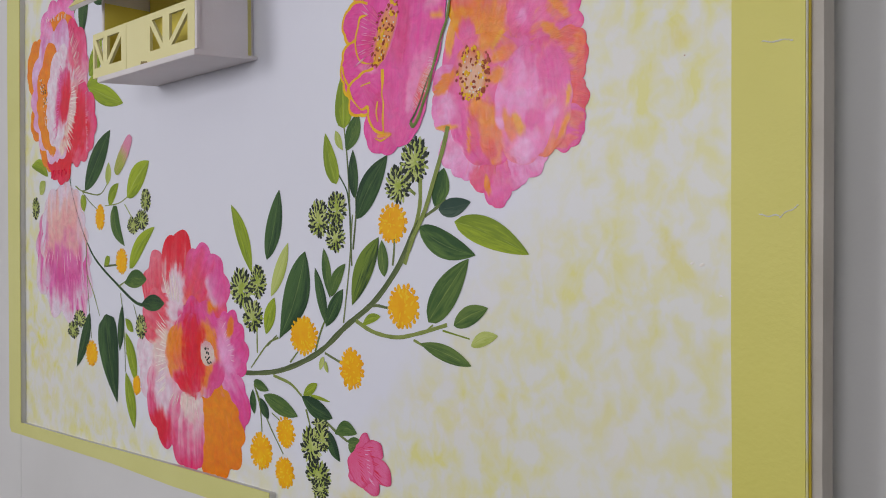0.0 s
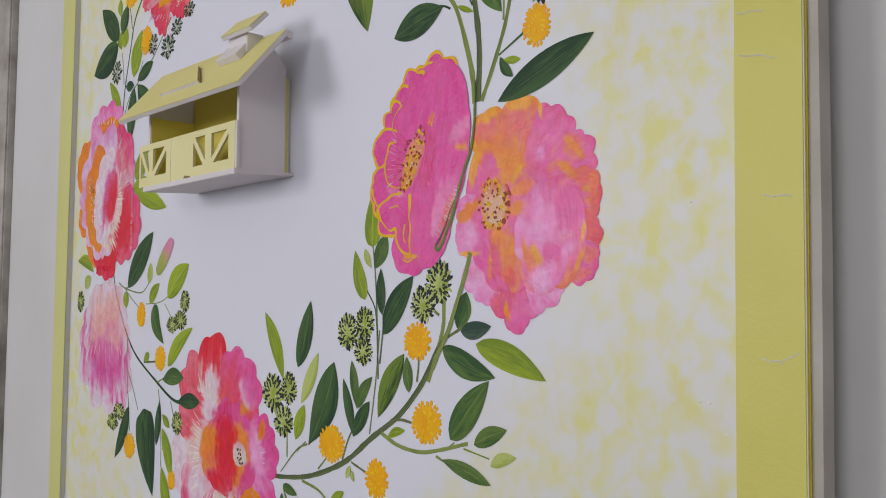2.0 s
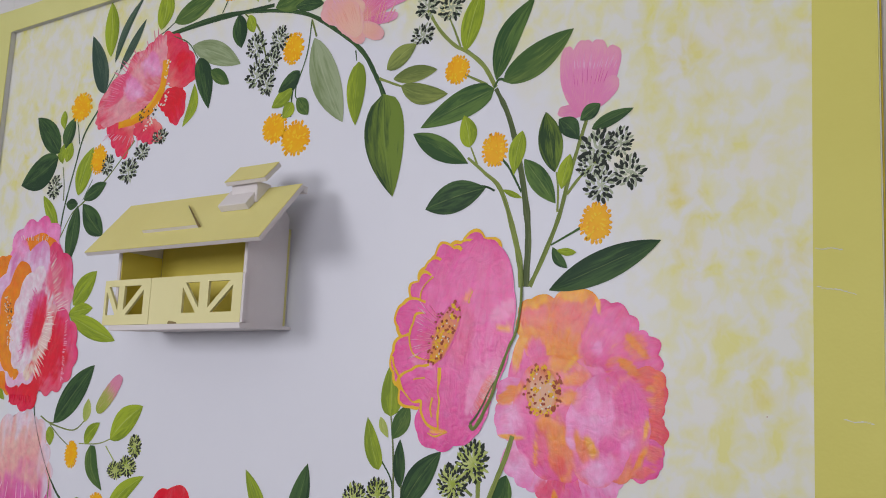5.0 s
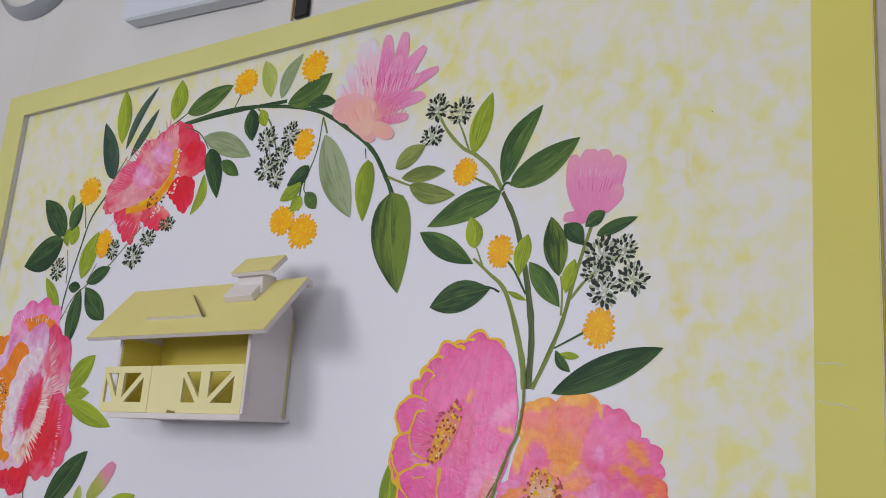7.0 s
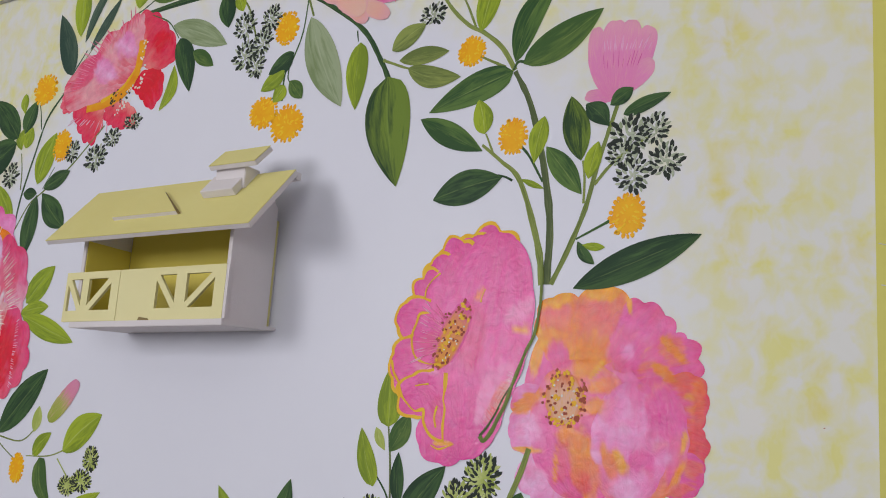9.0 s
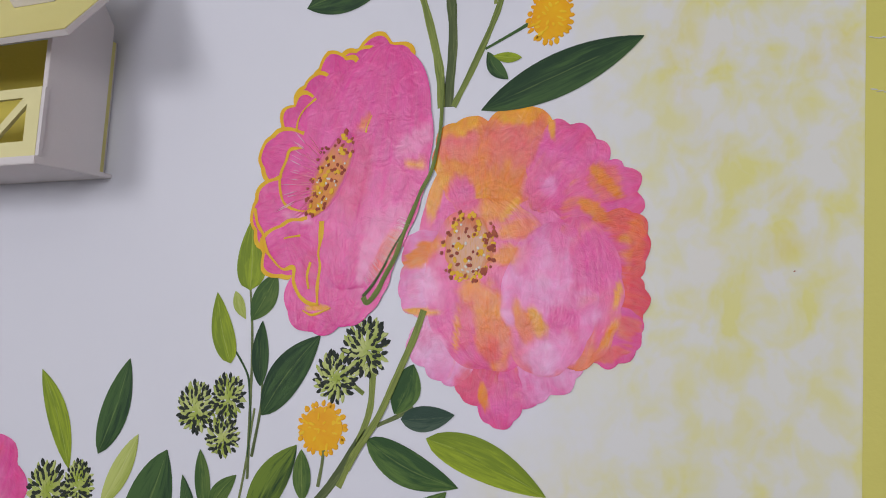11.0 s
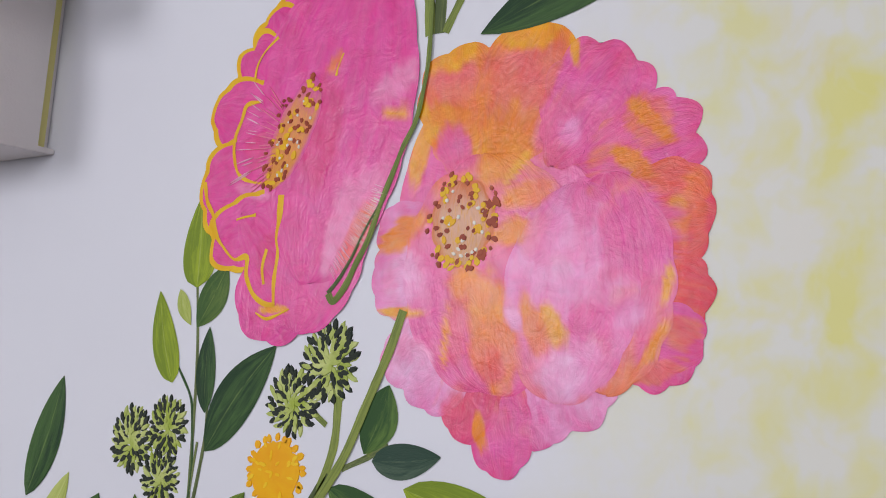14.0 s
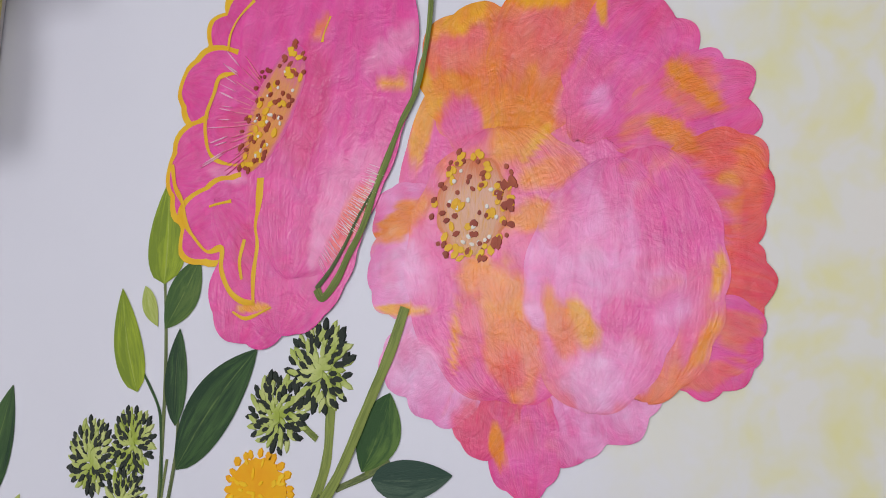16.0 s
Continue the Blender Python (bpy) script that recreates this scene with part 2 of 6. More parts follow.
def petal_paint(name, stops, streak, amount=0.5, across=9.0, edge=None, soft=None, rough=0.34, blotch=None, cloud=None, wander=0.55):
    """Brush-painted petal: colours change from its base to its tip, with strokes of a second colour dragged lengthwise."""
    m = Nodes(name, rough, sheen=0.3)
    u, v, _ = m.split(m.coords("UV"))
    own = m.node("ShaderNodeObjectInfo").outputs["Random"]
    seed = m.maths("MULTIPLY", own, 50.0)
    vec = m.node("ShaderNodeCombineXYZ", X=m.maths("MULTIPLY", u, across * 0.5), Y=m.maths("MULTIPLY", v, 1.5), Z=seed).outputs[0]
    drag = m.noise(vec, 1.8, 5, 0.62, 0.4)
    way = m.maths("ADD", v, m.maths("MULTIPLY", m.maths("SUBTRACT", drag, 0.5), wander))
    colour = m.ramp(way, *stops)
    lines = m.ramp(m.noise(vec, 3.6, 4, 0.6, 0.2), (0.50, 0.0), (0.66, amount))
    colour = m.mix(lines, colour, streak)
    if blotch:
        spot = m.node("ShaderNodeCombineXYZ", X=m.maths("MULTIPLY", u, 1.1), Y=m.maths("MULTIPLY", v, 1.5), Z=m.maths("ADD", seed, 7.0)).outputs[0]
        patch = m.ramp(m.noise(spot, 1.7, 4, 0.6, 0.8), (0.47, 0.0), (0.60, 0.85))
        colour = m.mix(patch, colour, blotch)
    if cloud:
        for tint, size, seat in cloud:
            wide = m.noise(m.scaled(m.coords(), (1, 1, 1), (seat, 0, seat * 2)), size, 5, 0.62, 0.7)
            colour = m.mix(m.ramp(wide, (0.50, 0.0), (0.62, 0.8)), colour, tint)
    side = m.maths("ABSOLUTE", u)
    rimd = m.maths("MAXIMUM", side, m.maths("ADD", v, 0.0))
    if edge:
        rim = m.ramp(m.maths("ADD", rimd, m.maths("MULTIPLY", m.maths("SUBTRACT", drag, 0.5), 0.2)), (0.84, 0.0), (0.97, 0.8))
        colour = m.mix(rim, colour, edge)
    if soft:
        loose = m.noise(m.coords(), 60.0, 3, 0.55, 0.4)
        run = m.maths("ADD", m.maths("MULTIPLY", m.maths("SUBTRACT", drag, 0.5), 0.5), m.maths("MULTIPLY", m.maths("SUBTRACT", loose, 0.5), 0.35))
        colour = m.mix(m.ramp(m.maths("ADD", rimd, run), (0.66, 0.0), (0.98, 1.0)), colour, soft)
    relief = m.maths("ADD", m.noise(vec, 7.0, 4, 0.65), m.maths("MULTIPLY", drag, 0.8))
    return m.out(colour, relief, 0.55, 0.0011)


G_DARK, G_MID, G_LIME, G_PALE = (0.020, 0.060, 0.026), (0.085, 0.165, 0.035), (0.30, 0.40, 0.028), (0.42, 0.50, 0.14)
DARK = leaf_paint("dark_green_leaf_paint", (0.018, 0.052, 0.022), (0.060, 0.130, 0.038), (0.19, 0.29, 0.08))
GREEN = leaf_paint("fresh_green_leaf_paint", (0.030, 0.085, 0.024), (0.105, 0.195, 0.042), (0.26, 0.36, 0.10))
TEAL = leaf_paint("blue_green_leaf_paint", (0.030, 0.068, 0.048), (0.075, 0.125, 0.085), (0.20, 0.27, 0.16))
MID = leaf_paint("mid_green_leaf_paint", (0.050, 0.115, 0.028), (0.125, 0.205, 0.045), (0.32, 0.40, 0.10))
MOSS = leaf_paint("moss_green_leaf_paint", (0.022, 0.058, 0.018), (0.155, 0.240, 0.030), (0.20, 0.30, 0.05))
OLIVE = leaf_paint("olive_green_paint", (0.135, 0.185, 0.045), (0.26, 0.32, 0.075), (0.38, 0.45, 0.14))
DARKOLIVE = leaf_paint("grey_olive_paint", (0.085, 0.118, 0.045), (0.19, 0.235, 0.085), (0.30, 0.36, 0.16))
LIME = leaf_paint("lime_green_leaf_paint", (0.185, 0.270, 0.020), (0.340, 0.440, 0.028), (0.48, 0.56, 0.16))
PALELIME = leaf_paint("pale_lime_leaf_paint", (0.36, 0.44, 0.09), (0.50, 0.57, 0.17), (0.60, 0.64, 0.34))
SAGE = leaf_paint("sage_leaf_paint", (0.20, 0.27, 0.12), (0.33, 0.40, 0.24), (0.42, 0.48, 0.32))

GROUND = (0.76, 0.75, 0.82)
PINK, LPINK, DEEP, ORNG, YEL = (0.72, 0.13, 0.37), (0.78, 0.35, 0.55), (0.70, 0.09, 0.24), (0.80, 0.22, 0.06), (0.80, 0.42, 0.015)
RED, WHT, CRM, PCH = (0.74, 0.010, 0.035), (0.80, 0.72, 0.76), (0.78, 0.66, 0.52), (0.80, 0.36, 0.24)
CORALC, SALMON = (0.84, 0.065, 0.10), (0.86, 0.18, 0.14)
PEONY = {
    "pink": [(0.0, (0.84, 0.24, 0.12)), (0.25, (0.82, 0.15, 0.33)), (0.7, (0.80, 0.125, 0.41)), (1.0, (0.79, 0.10, 0.30))],
    "light": [(0.0, (0.84, 0.22, 0.30)), (0.3, (0.82, 0.20, 0.47)), (0.7, (0.85, 0.34, 0.63)), (1.0, (0.80, 0.16, 0.42))],
    # Pale pink; on the large peony it also stands for reflected gloss.
    "pearl_and_gloss": [(0.0, (0.84, 0.30, 0.52)), (0.5, (0.86, 0.46, 0.72)), (1.0, (0.83, 0.26, 0.55))],
    "deep": [(0.0, (0.84, 0.28, 0.010)), (0.35, (0.82, 0.16, 0.07)), (0.7, (0.78, 0.085, 0.20)), (1.0, (0.79, 0.11, 0.30))],
    "rose": [(0.0, (0.80, 0.13, 0.20)), (1.0, (0.78, 0.085, 0.24))],
    "orange": [(0.0, (0.85, 0.33, 0.008)), (0.4, (0.84, 0.25, 0.03)), (0.75, (0.83, 0.20, 0.10)), (1.0, (0.85, 0.27, 0.05))],
    "salmon": [(0.0, (0.84, 0.24, 0.10)), (0.6, (0.82, 0.17, 0.17)), (1.0, (0.83, 0.22, 0.14))],
    "amber": [(0.0, (0.84, 0.31, 0.006)), (1.0, (0.83, 0.25, 0.008))],
    "gold": [(0.0, (0.86, 0.44, 0.008)), (1.0, (0.86, 0.40, 0.01))],
    "red": [(0.0, (0.84, 0.24, 0.04)), (0.5, (0.82, 0.13, 0.08)), (1.0, (0.79, 0.085, 0.13))],
    "magenta": [(0.0, (0.78, 0.10, 0.37)), (0.6, (0.78, 0.095, 0.38)), (1.0, (0.77, 0.085, 0.35))],
    "magenta_dark": [(0.0, (0.74, 0.07, 0.27)), (1.0, (0.74, 0.075, 0.28))],
    "magenta_pale": [(0.0, (0.84, 0.25, 0.50)), (1.0, (0.85, 0.32, 0.55))],
    "white": [(0.0, (0.80, 0.76, 0.80)), (1.0, (0.80, 0.74, 0.78))],
    "lilac": [(0.0, (0.80, 0.66, 0.78)), (0.55, (0.74, 0.36, 0.62)), (0.8, (0.78, 0.62, 0.80)), (1.0, (0.70, 0.26, 0.52))],
    "cream": [(0.0, (0.82, 0.72, 0.56)), (0.7, (0.82, 0.72, 0.66)), (1.0, (0.80, 0.46, 0.46))],
    "crimson": [(0.0, (0.74, 0.015, 0.04)), (0.6, (0.74, 0.010, 0.028)), (1.0, (0.76, 0.04, 0.10))],
    "white_crimson": [(0.0, (0.80, 0.74, 0.70)), (0.5, (0.82, 0.56, 0.56)), (0.72, (0.78, 0.06, 0.09)), (1.0, (0.76, 0.008, 0.028))],
    "white_coral": [(0.0, (0.80, 0.70, 0.70)), (0.3, (0.82, 0.26, 0.32)), (0.6, (0.80, 0.09, 0.13)), (1.0, (0.81, 0.20, 0.26))],
    "white_rose": [(0.0, (0.80, 0.72, 0.68)), (0.45, (0.82, 0.56, 0.62)), (0.75, (0.78, 0.16, 0.32)), (1.0, (0.74, 0.06, 0.18))],
    "coral_orchid": [(0.0, (0.84, 0.26, 0.10)), (0.3, (0.82, 0.11, 0.11)), (0.65, (0.79, 0.09, 0.19)), (1.0, (0.79, 0.14, 0.40))],
    "orchid": [(0.0, (0.80, 0.60, 0.72)), (0.3, (0.80, 0.26, 0.52)), (0.65, (0.77, 0.11, 0.37)), (1.0, (0.76, 0.09, 0.30))],
    "peach_orchid": [(0.0, (0.80, 0.72, 0.74)), (0.08, (0.82, 0.56, 0.48)), (0.38, (0.82, 0.46, 0.42)), (0.58, (0.76, 0.20, 0.47)), (0.76, (0.74, 0.15, 0.46)), (0.9, (0.80, 0.48, 0.62)), (1.0, (0.78, 0.72, 0.76))],
    "dusty": [(0.0, (0.74, 0.07, 0.12)), (0.3, (0.80, 0.34, 0.38)), (0.75, (0.82, 0.42, 0.44)), (1.0, (0.76, 0.09, 0.16))],
    "raspberry": [(0.0, (0.82, 0.30, 0.26)), (0.45, (0.78, 0.07, 0.11)), (1.0, (0.76, 0.05, 0.12))],
    "orchid_dark": [(0.0, (0.72, 0.16, 0.36)), (0.5, (0.68, 0.085, 0.34)), (1.0, (0.76, 0.36, 0.56))],
}


def peony_paint():
    """Wet-blended paint: the blended colours lie on the mesh, with finer strokes and speckle worked in."""
    m = Nodes("blended_peony_paint", 0.27, sheen=0.45)
    tint = m.node("ShaderNodeVertexColor")
    tint.layer_name = "paint"
    c = m.coords()
    u, v, _ = m.split(m.coords("UV"))
    own = m.maths("MULTIPLY", m.node("ShaderNodeObjectInfo").outputs["Random"], 30.0)
    vec = m.node("ShaderNodeCombineXYZ", X=m.maths("MULTIPLY", u, 3.0), Y=m.maths("MULTIPLY", v, 1.6), Z=own).outputs[0]
    strokes = m.noise(vec, 2.6, 5, 0.62, 0.5)
    swirl = m.noise(c, 85.0, 5, 0.66, 0.8)
    hair = m.noise(vec, 14.0, 3, 0.6, 0.3)
    shift = m.node("ShaderNodeHueSaturation", Saturation=m.maths("SUBTRACT", 1.12, m.maths("MULTIPLY", strokes, 0.20)), Value=m.maths("ADD", 0.72, m.maths("MULTIPLY", swirl, 0.54)), Color=tint.outputs["Color"])
    colour = shift.outputs["Color"]
    relief = m.maths("ADD", m.maths("ADD", m.maths("MULTIPLY", strokes, 0.35), m.maths("MULTIPLY", swirl, 0.65)), m.maths("MULTIPLY", hair, 0.15))
    return m.out(colour, relief, 0.62, 0.0013)


PEONYPAINT = peony_paint()
washes = []


def blend_stops(stops, f):
    f = min(max(f, 0.0), 1.0)
    for (p0, c0), (p1, c1) in zip(stops, stops[1:]):
        if f <= p1:
            k = (f - p0) / (p1 - p0)
            return Vector(c0).lerp(Vector(c1), k)
    return Vector(stops[-1][1])


def wash(shade, x0, z0, x1, z1, width, bend, peak, ruffle=0.0):
    """Lays a soft dab of one of the peony's shades, to be blended into its petals."""
    washes.append((shade, x0, z0, x1, z1, width, bend, peak))


def peony_colour(x, z, shade, along, across=0.0, fade=False, own=0.0):
    """The blended paint at a place on the wall: base to tip colours, dragged lengthwise, with the dabs over them."""
    along += 0.22 * noise.noise((across * 5, along * 1.3, own)) + 0.12 * noise.noise((across * 13, along * 2, own + 5))
    wide = noise.noise((x * 38, z * 38, 1.0)) * 0.5 + noise.noise((x * 95, z * 95, 4.0)) * 0.3
    colour = blend_stops(PEONY[shade], along + wide * 0.3)
    for shade2, x0, z0, x1, z1, width, bend, peak in washes:
        dx, dz = x1 - x0, z1 - z0
        length = math.hypot(dx, dz)
        dx, dz = dx / length, dz / length
        a = ((x - x0) * dx + (z - z0) * dz) / length
        if not -0.1 < a < 1.1:
            continue
        off = (z - z0) * dx - (x - x0) * dz - bend * math.sin(math.pi * min(max(a, 0), 1))
        rag = noise.noise((x * 60 + length * 90, z * 60, 9.0)) * 0.26 + noise.noise((x * 170, z * 170, 2.0 + length * 40)) * 0.2
        rag += 0.26 * noise.noise((across * 6, along * 1.4, own + length * 70)) + 0.14 * noise.noise((across * 15, along * 2.2, own + length * 30))
        reach = math.hypot(off / (0.5 * width), (a - peak) / (1 - peak if a > peak else peak)) + rag
        cover = min(max((1.12 - reach) / 0.48, 0.0), 1.0)
        if cover > 0:
            cover = cover * cover * (3 - 2 * cover) * 0.92
            colour = colour.lerp(blend_stops(PEONY[shade2], a + wide * 0.3), cover)
    fleck = noise.noise((x * 130, z * 130, 3.3)) + 0.6 * noise.noise((x * 320, z * 320, 6.1))
    colour = Vector((colour.x * (1 + 0.03 * fleck), colour.y * (1 + 0.26 * fleck), colour.z * (1 + 0.16 * fleck)))
    if fade:
        reach = math.hypot(across, (along - 0.5) * 1.9) + 0.3 * noise.noise((across * 9, along * 3, own + 2)) + wide * 0.2
        colour = colour.lerp(Vector(GROUND), min(max((reach - 0.74) / 0.40, 0.0), 1.0))
    return Vector((colour.x, colour.y * 0.86, colour.z * 0.93))


PEACHDISC = petal_paint("peach_flower_centre_paint", [(0.0, (0.86, 0.50, 0.32)), (1.0, (0.86, 0.52, 0.42))], (0.86, 0.44, 0.05), 0.6, 12, soft=(0.83, 0.26, 0.12))
PEACHSTRIP = petal_paint("orange_stamen_strip_paint", [(0.0, (0.84, 0.34, 0.05)), (1.0, (0.84, 0.30, 0.20))], (0.86, 0.44, 0.05), 0.6, 8, soft=(0.80, 0.125, 0.40))
CREAM = petal_paint("cream_streak_paint", [(0.0, CRM), (0.6, (0.80, 0.70, 0.62)), (1.0, (0.76, 0.40, 0.46))], (0.72, 0.16, 0.26), 0.7, 14)
FEATHER = petal_paint("feathered_pink_paint", [(0.0, (0.84, 0.38, 0.28)), (0.3, (0.80, 0.16, 0.36)), (0.6, (0.80, 0.18, 0.45)), (1.0, (0.84, 0.34, 0.58))], (0.87, 0.56, 0.70), 0.6, 9, edge=(0.84, 0.36, 0.52))
SOFTPINK = petal_paint("faded_pink_paint", [(0.0, (0.86, 0.48, 0.38)), (0.6, (0.86, 0.52, 0.64)), (1.0, (0.86, 0.60, 0.72))], (0.87, 0.70, 0.78), 0.5, 9, soft=GROUND)
PEACH = petal_paint("peach_wash_paint", [(0.0, (0.86, 0.54, 0.44)), (0.7, (0.86, 0.44, 0.36)), (1.0, (0.84, 0.38, 0.44))], (0.87, 0.50, 0.30), 0.3, 8, soft=(0.84, 0.44, 0.46))
BUDPINK = petal_paint("candy_pink_bud_paint", [(0.0, (0.84, 0.24, 0.50)), (0.6, (0.84, 0.27, 0.54)), (1.0, (0.87, 0.38, 0.54))], (0.88, 0.48, 0.46), 0.5, 10)
HOTPINK = petal_paint("hot_pink_bud_paint", [(0.0, (0.80, 0.09, 0.25)), (1.0, (0.82, 0.17, 0.38))], (0.76, 0.03, 0.13), 0.5, 8, edge=(0.72, 0.03, 0.15))
TIPPINK = petal_paint("green_to_pink_bud_paint", [(0.0, (0.30, 0.40, 0.03)), (0.45, (0.42, 0.44, 0.10)), (0.7, (0.74, 0.26, 0.40)), (1.0, (0.74, 0.26, 0.44))], (0.78, 0.44, 0.40), 0.4, 6)
SAFFRON = flat_paint("saffron_yellow_paint", (0.80, 0.42, 0.008), (0.82, 0.52, 0.02))
ORANGE = flat_paint("orange_throat_paint", (0.78, 0.26, 0.008), (0.80, 0.38, 0.01))
MARIGOLD = flat_paint("marigold_paint", (0.86, 0.38, 0.003), (0.88, 0.48, 0.005))
SUNNY = flat_paint("sunny_yellow_paint", (0.89, 0.52, 0.006), (0.90, 0.62, 0.03))
BROWN = flat_paint("red_brown_dot_paint", (0.26, 0.03, 0.014), (0.40, 0.075, 0.025))
BLACK = flat_paint("black_green_paint", (0.012, 0.016, 0.014), (0.035, 0.05, 0.035))
SEEDLIME = flat_paint("yellow_green_stroke_paint", (0.34, 0.43, 0.06), (0.56, 0.62, 0.24))
SEEDGREY = flat_paint("grey_green_stroke_paint", (0.30, 0.37, 0.22), (0.52, 0.56, 0.44))
CREAMLINE = flat_paint("cream_line_paint", (0.84, 0.76, 0.68), (0.86, 0.70, 0.66))
ROSELINE = flat_paint("rose_line_paint", (0.78, 0.14, 0.28), (0.80, 0.24, 0.36))
MAGLINE = flat_paint("orchid_line_paint", (0.70, 0.09, 0.34), (0.74, 0.15, 0.42))
PINKLINE = flat_paint("pale_pink_line_paint", (0.86, 0.42, 0.60), (0.87, 0.52, 0.66))
PALELINE = flat_paint("pearl_pink_line_paint", (0.84, 0.40, 0.60), (0.86, 0.50, 0.70))
SALMONLINE = flat_paint("salmon_line_paint", (0.84, 0.38, 0.30), (0.86, 0.48, 0.42))
REDLINE = flat_paint("red_line_paint", (0.74, 0.02, 0.06), (0.76, 0.05, 0.12))
WHITE = flat_paint("white_dot_paint", (0.80, 0.78, 0.74), (0.82, 0.76, 0.66))


# ---- painted motifs: coats of paint a fraction of a millimetre proud of the wall ----
rng = random.Random(7)
latest = {}
coat = {"leaf": 0.0, "stem": 0.0, "petal": 0.0, "number": 0}


def painted(name, x, z, label, category, group):
    """An empty on the wall that holds the parts of one painted motif."""
    coat["number"] += 1
    coat["leaf"], coat["stem"], coat["petal"] = 0.0003, 0.00015, 0.0002 + 0.0004 * (coat["number"] % 2)
    washes.clear()
    return tagged(empty(name, x, 0, z), label, category, group)


def brush_shape(x0, z0, x1, z1, width, bend, peak, level, blunt, ruffle=0.0, rows=14, columns=6, grow=0.0, oval=False):
    """A stroke of paint from base to tip: widest at peak, bowed by bend; blunt rounds its tip; ruffle scallops its edge."""
    length = math.hypot(x1 - x0, z1 - z0)
    dx, dz = (x1 - x0) / length, (z1 - z0) / length
    sx, sz = -dz, dx
    q = 0.42 if blunt else 0.95
    p = max(0.35, q * peak / (1 - peak))
    if oval:
        p = q = 0.5
    elif blunt:
        p = min(p, 0.8)
    top = (p / (p + q)) ** p * (q / (p + q)) ** q
    scallops, shift = rng.uniform(4.5, 6.5), rng.uniform(0, 6)
    bm = bmesh.new()
    layer = bm.loops.layers.uv.new("UVMap")
    grid, uvs = [], {}
    for i in range(rows + 1):
        a = 0.994 * (1 - math.cos(math.pi * i / rows)) / 2 if blunt else i / rows
        half = 0.5 * width * (max(a, 1e-4) ** p) * (max(1 - a, 1e-4) ** q) / top + 0.00025
        row = []
        for j in range(columns + 1):
            u = 2 * j / columns - 1
            off = u * (half + grow)
            along = a * length + grow * (2 * a - 1)
            rim = max(abs(u), 2 * abs(a - 0.5) if a > 0.5 else 0)
            turn = math.atan2(off, along - 0.4 * length)
            swell = 1 + ruffle * rim ** 3 * (1.3 * abs(math.sin(scallops * turn + shift)) - 0.6 + 0.12 * math.sin(2.3 * scallops * turn))
            along, off = 0.4 * length + (along - 0.4 * length) * swell, off * swell + bend * math.sin(math.pi * a)
            lift = level + 0.00012 * (1 - u * u) * (0 if blunt else 1)
            v = bm.verts.new((x0 + dx * along + sx * off, -lift, z0 + dz * along + sz * off))
            uvs[v] = (u, a)
            row.append(v)
        grid.append(row)
    for r0, r1 in zip(grid, grid[1:]):
        for j in range(columns):
            bm.faces.new((r0[j], r0[j + 1], r1[j + 1], r1[j]))
    for v, uv in uvs.items():
        for loop in v.link_loops:
            loop[layer].uv = uv
    return bm


def peony_petal(thing, shade, x0, z0, x1, z1, width, bend, peak, rim=None, ruffle=0.06, oval=False, fade=False):
    """An outer petal of the peony, with the blended paint laid on its mesh."""
    petal(thing, PEONYPAINT, x0, z0, x1, z1, width, bend, peak, rim, ruffle, oval, fine=True)
    ob = latest["petal"]
    me = ob.data
    layer = me.color_attributes.new("paint", "FLOAT_COLOR", "POINT")
    length = math.hypot(x1 - x0, z1 - z0)
    for v, item in zip(me.vertices, layer.data):
        a = ((v.co.x - x0) * (x1 - x0) + (v.co.z - z0) * (z1 - z0)) / length ** 2
        off = (v.co.z - z0) * (x1 - x0) / length - (v.co.x - x0) * (z1 - z0) / length - bend * math.sin(math.pi * min(max(a, 0), 1))
        item.color = (*peony_colour(v.co.x, v.co.z, shade, a, off / (0.5 * width), fade, x0 * 37 + z1 * 91), 1)


def leaf(thing, paint, x0, z0, x1, z1, width, bend, peak):
    coat["leaf"] += 0.00001
    part("leaf", brush_shape(x0, z0, x1, z1, width, bend, peak, coat["leaf"], False), paint, thing, smooth=True)


def petal(thing, paint, x0, z0, x1, z1, width, bend, peak, rim=None, ruffle=0.03, oval=False, fine=False):
    if rim:
        state = rng.getstate()
        coat["petal"] += 0.00002
        part("petal_edge", brush_shape(x0, z0, x1, z1, width, bend, peak, coat["petal"], True, ruffle, 26, 12, 0.0026, oval), rim, thing, smooth=True)
        rng.setstate(state)
    coat["petal"] += 0.00002
    latest["petal"] = part("petal", brush_shape(x0, z0, x1, z1, width, bend, peak, coat["petal"], True, ruffle, 60 if fine else 26, 36 if fine else 12, 0.0, oval), paint, thing, smooth=True)


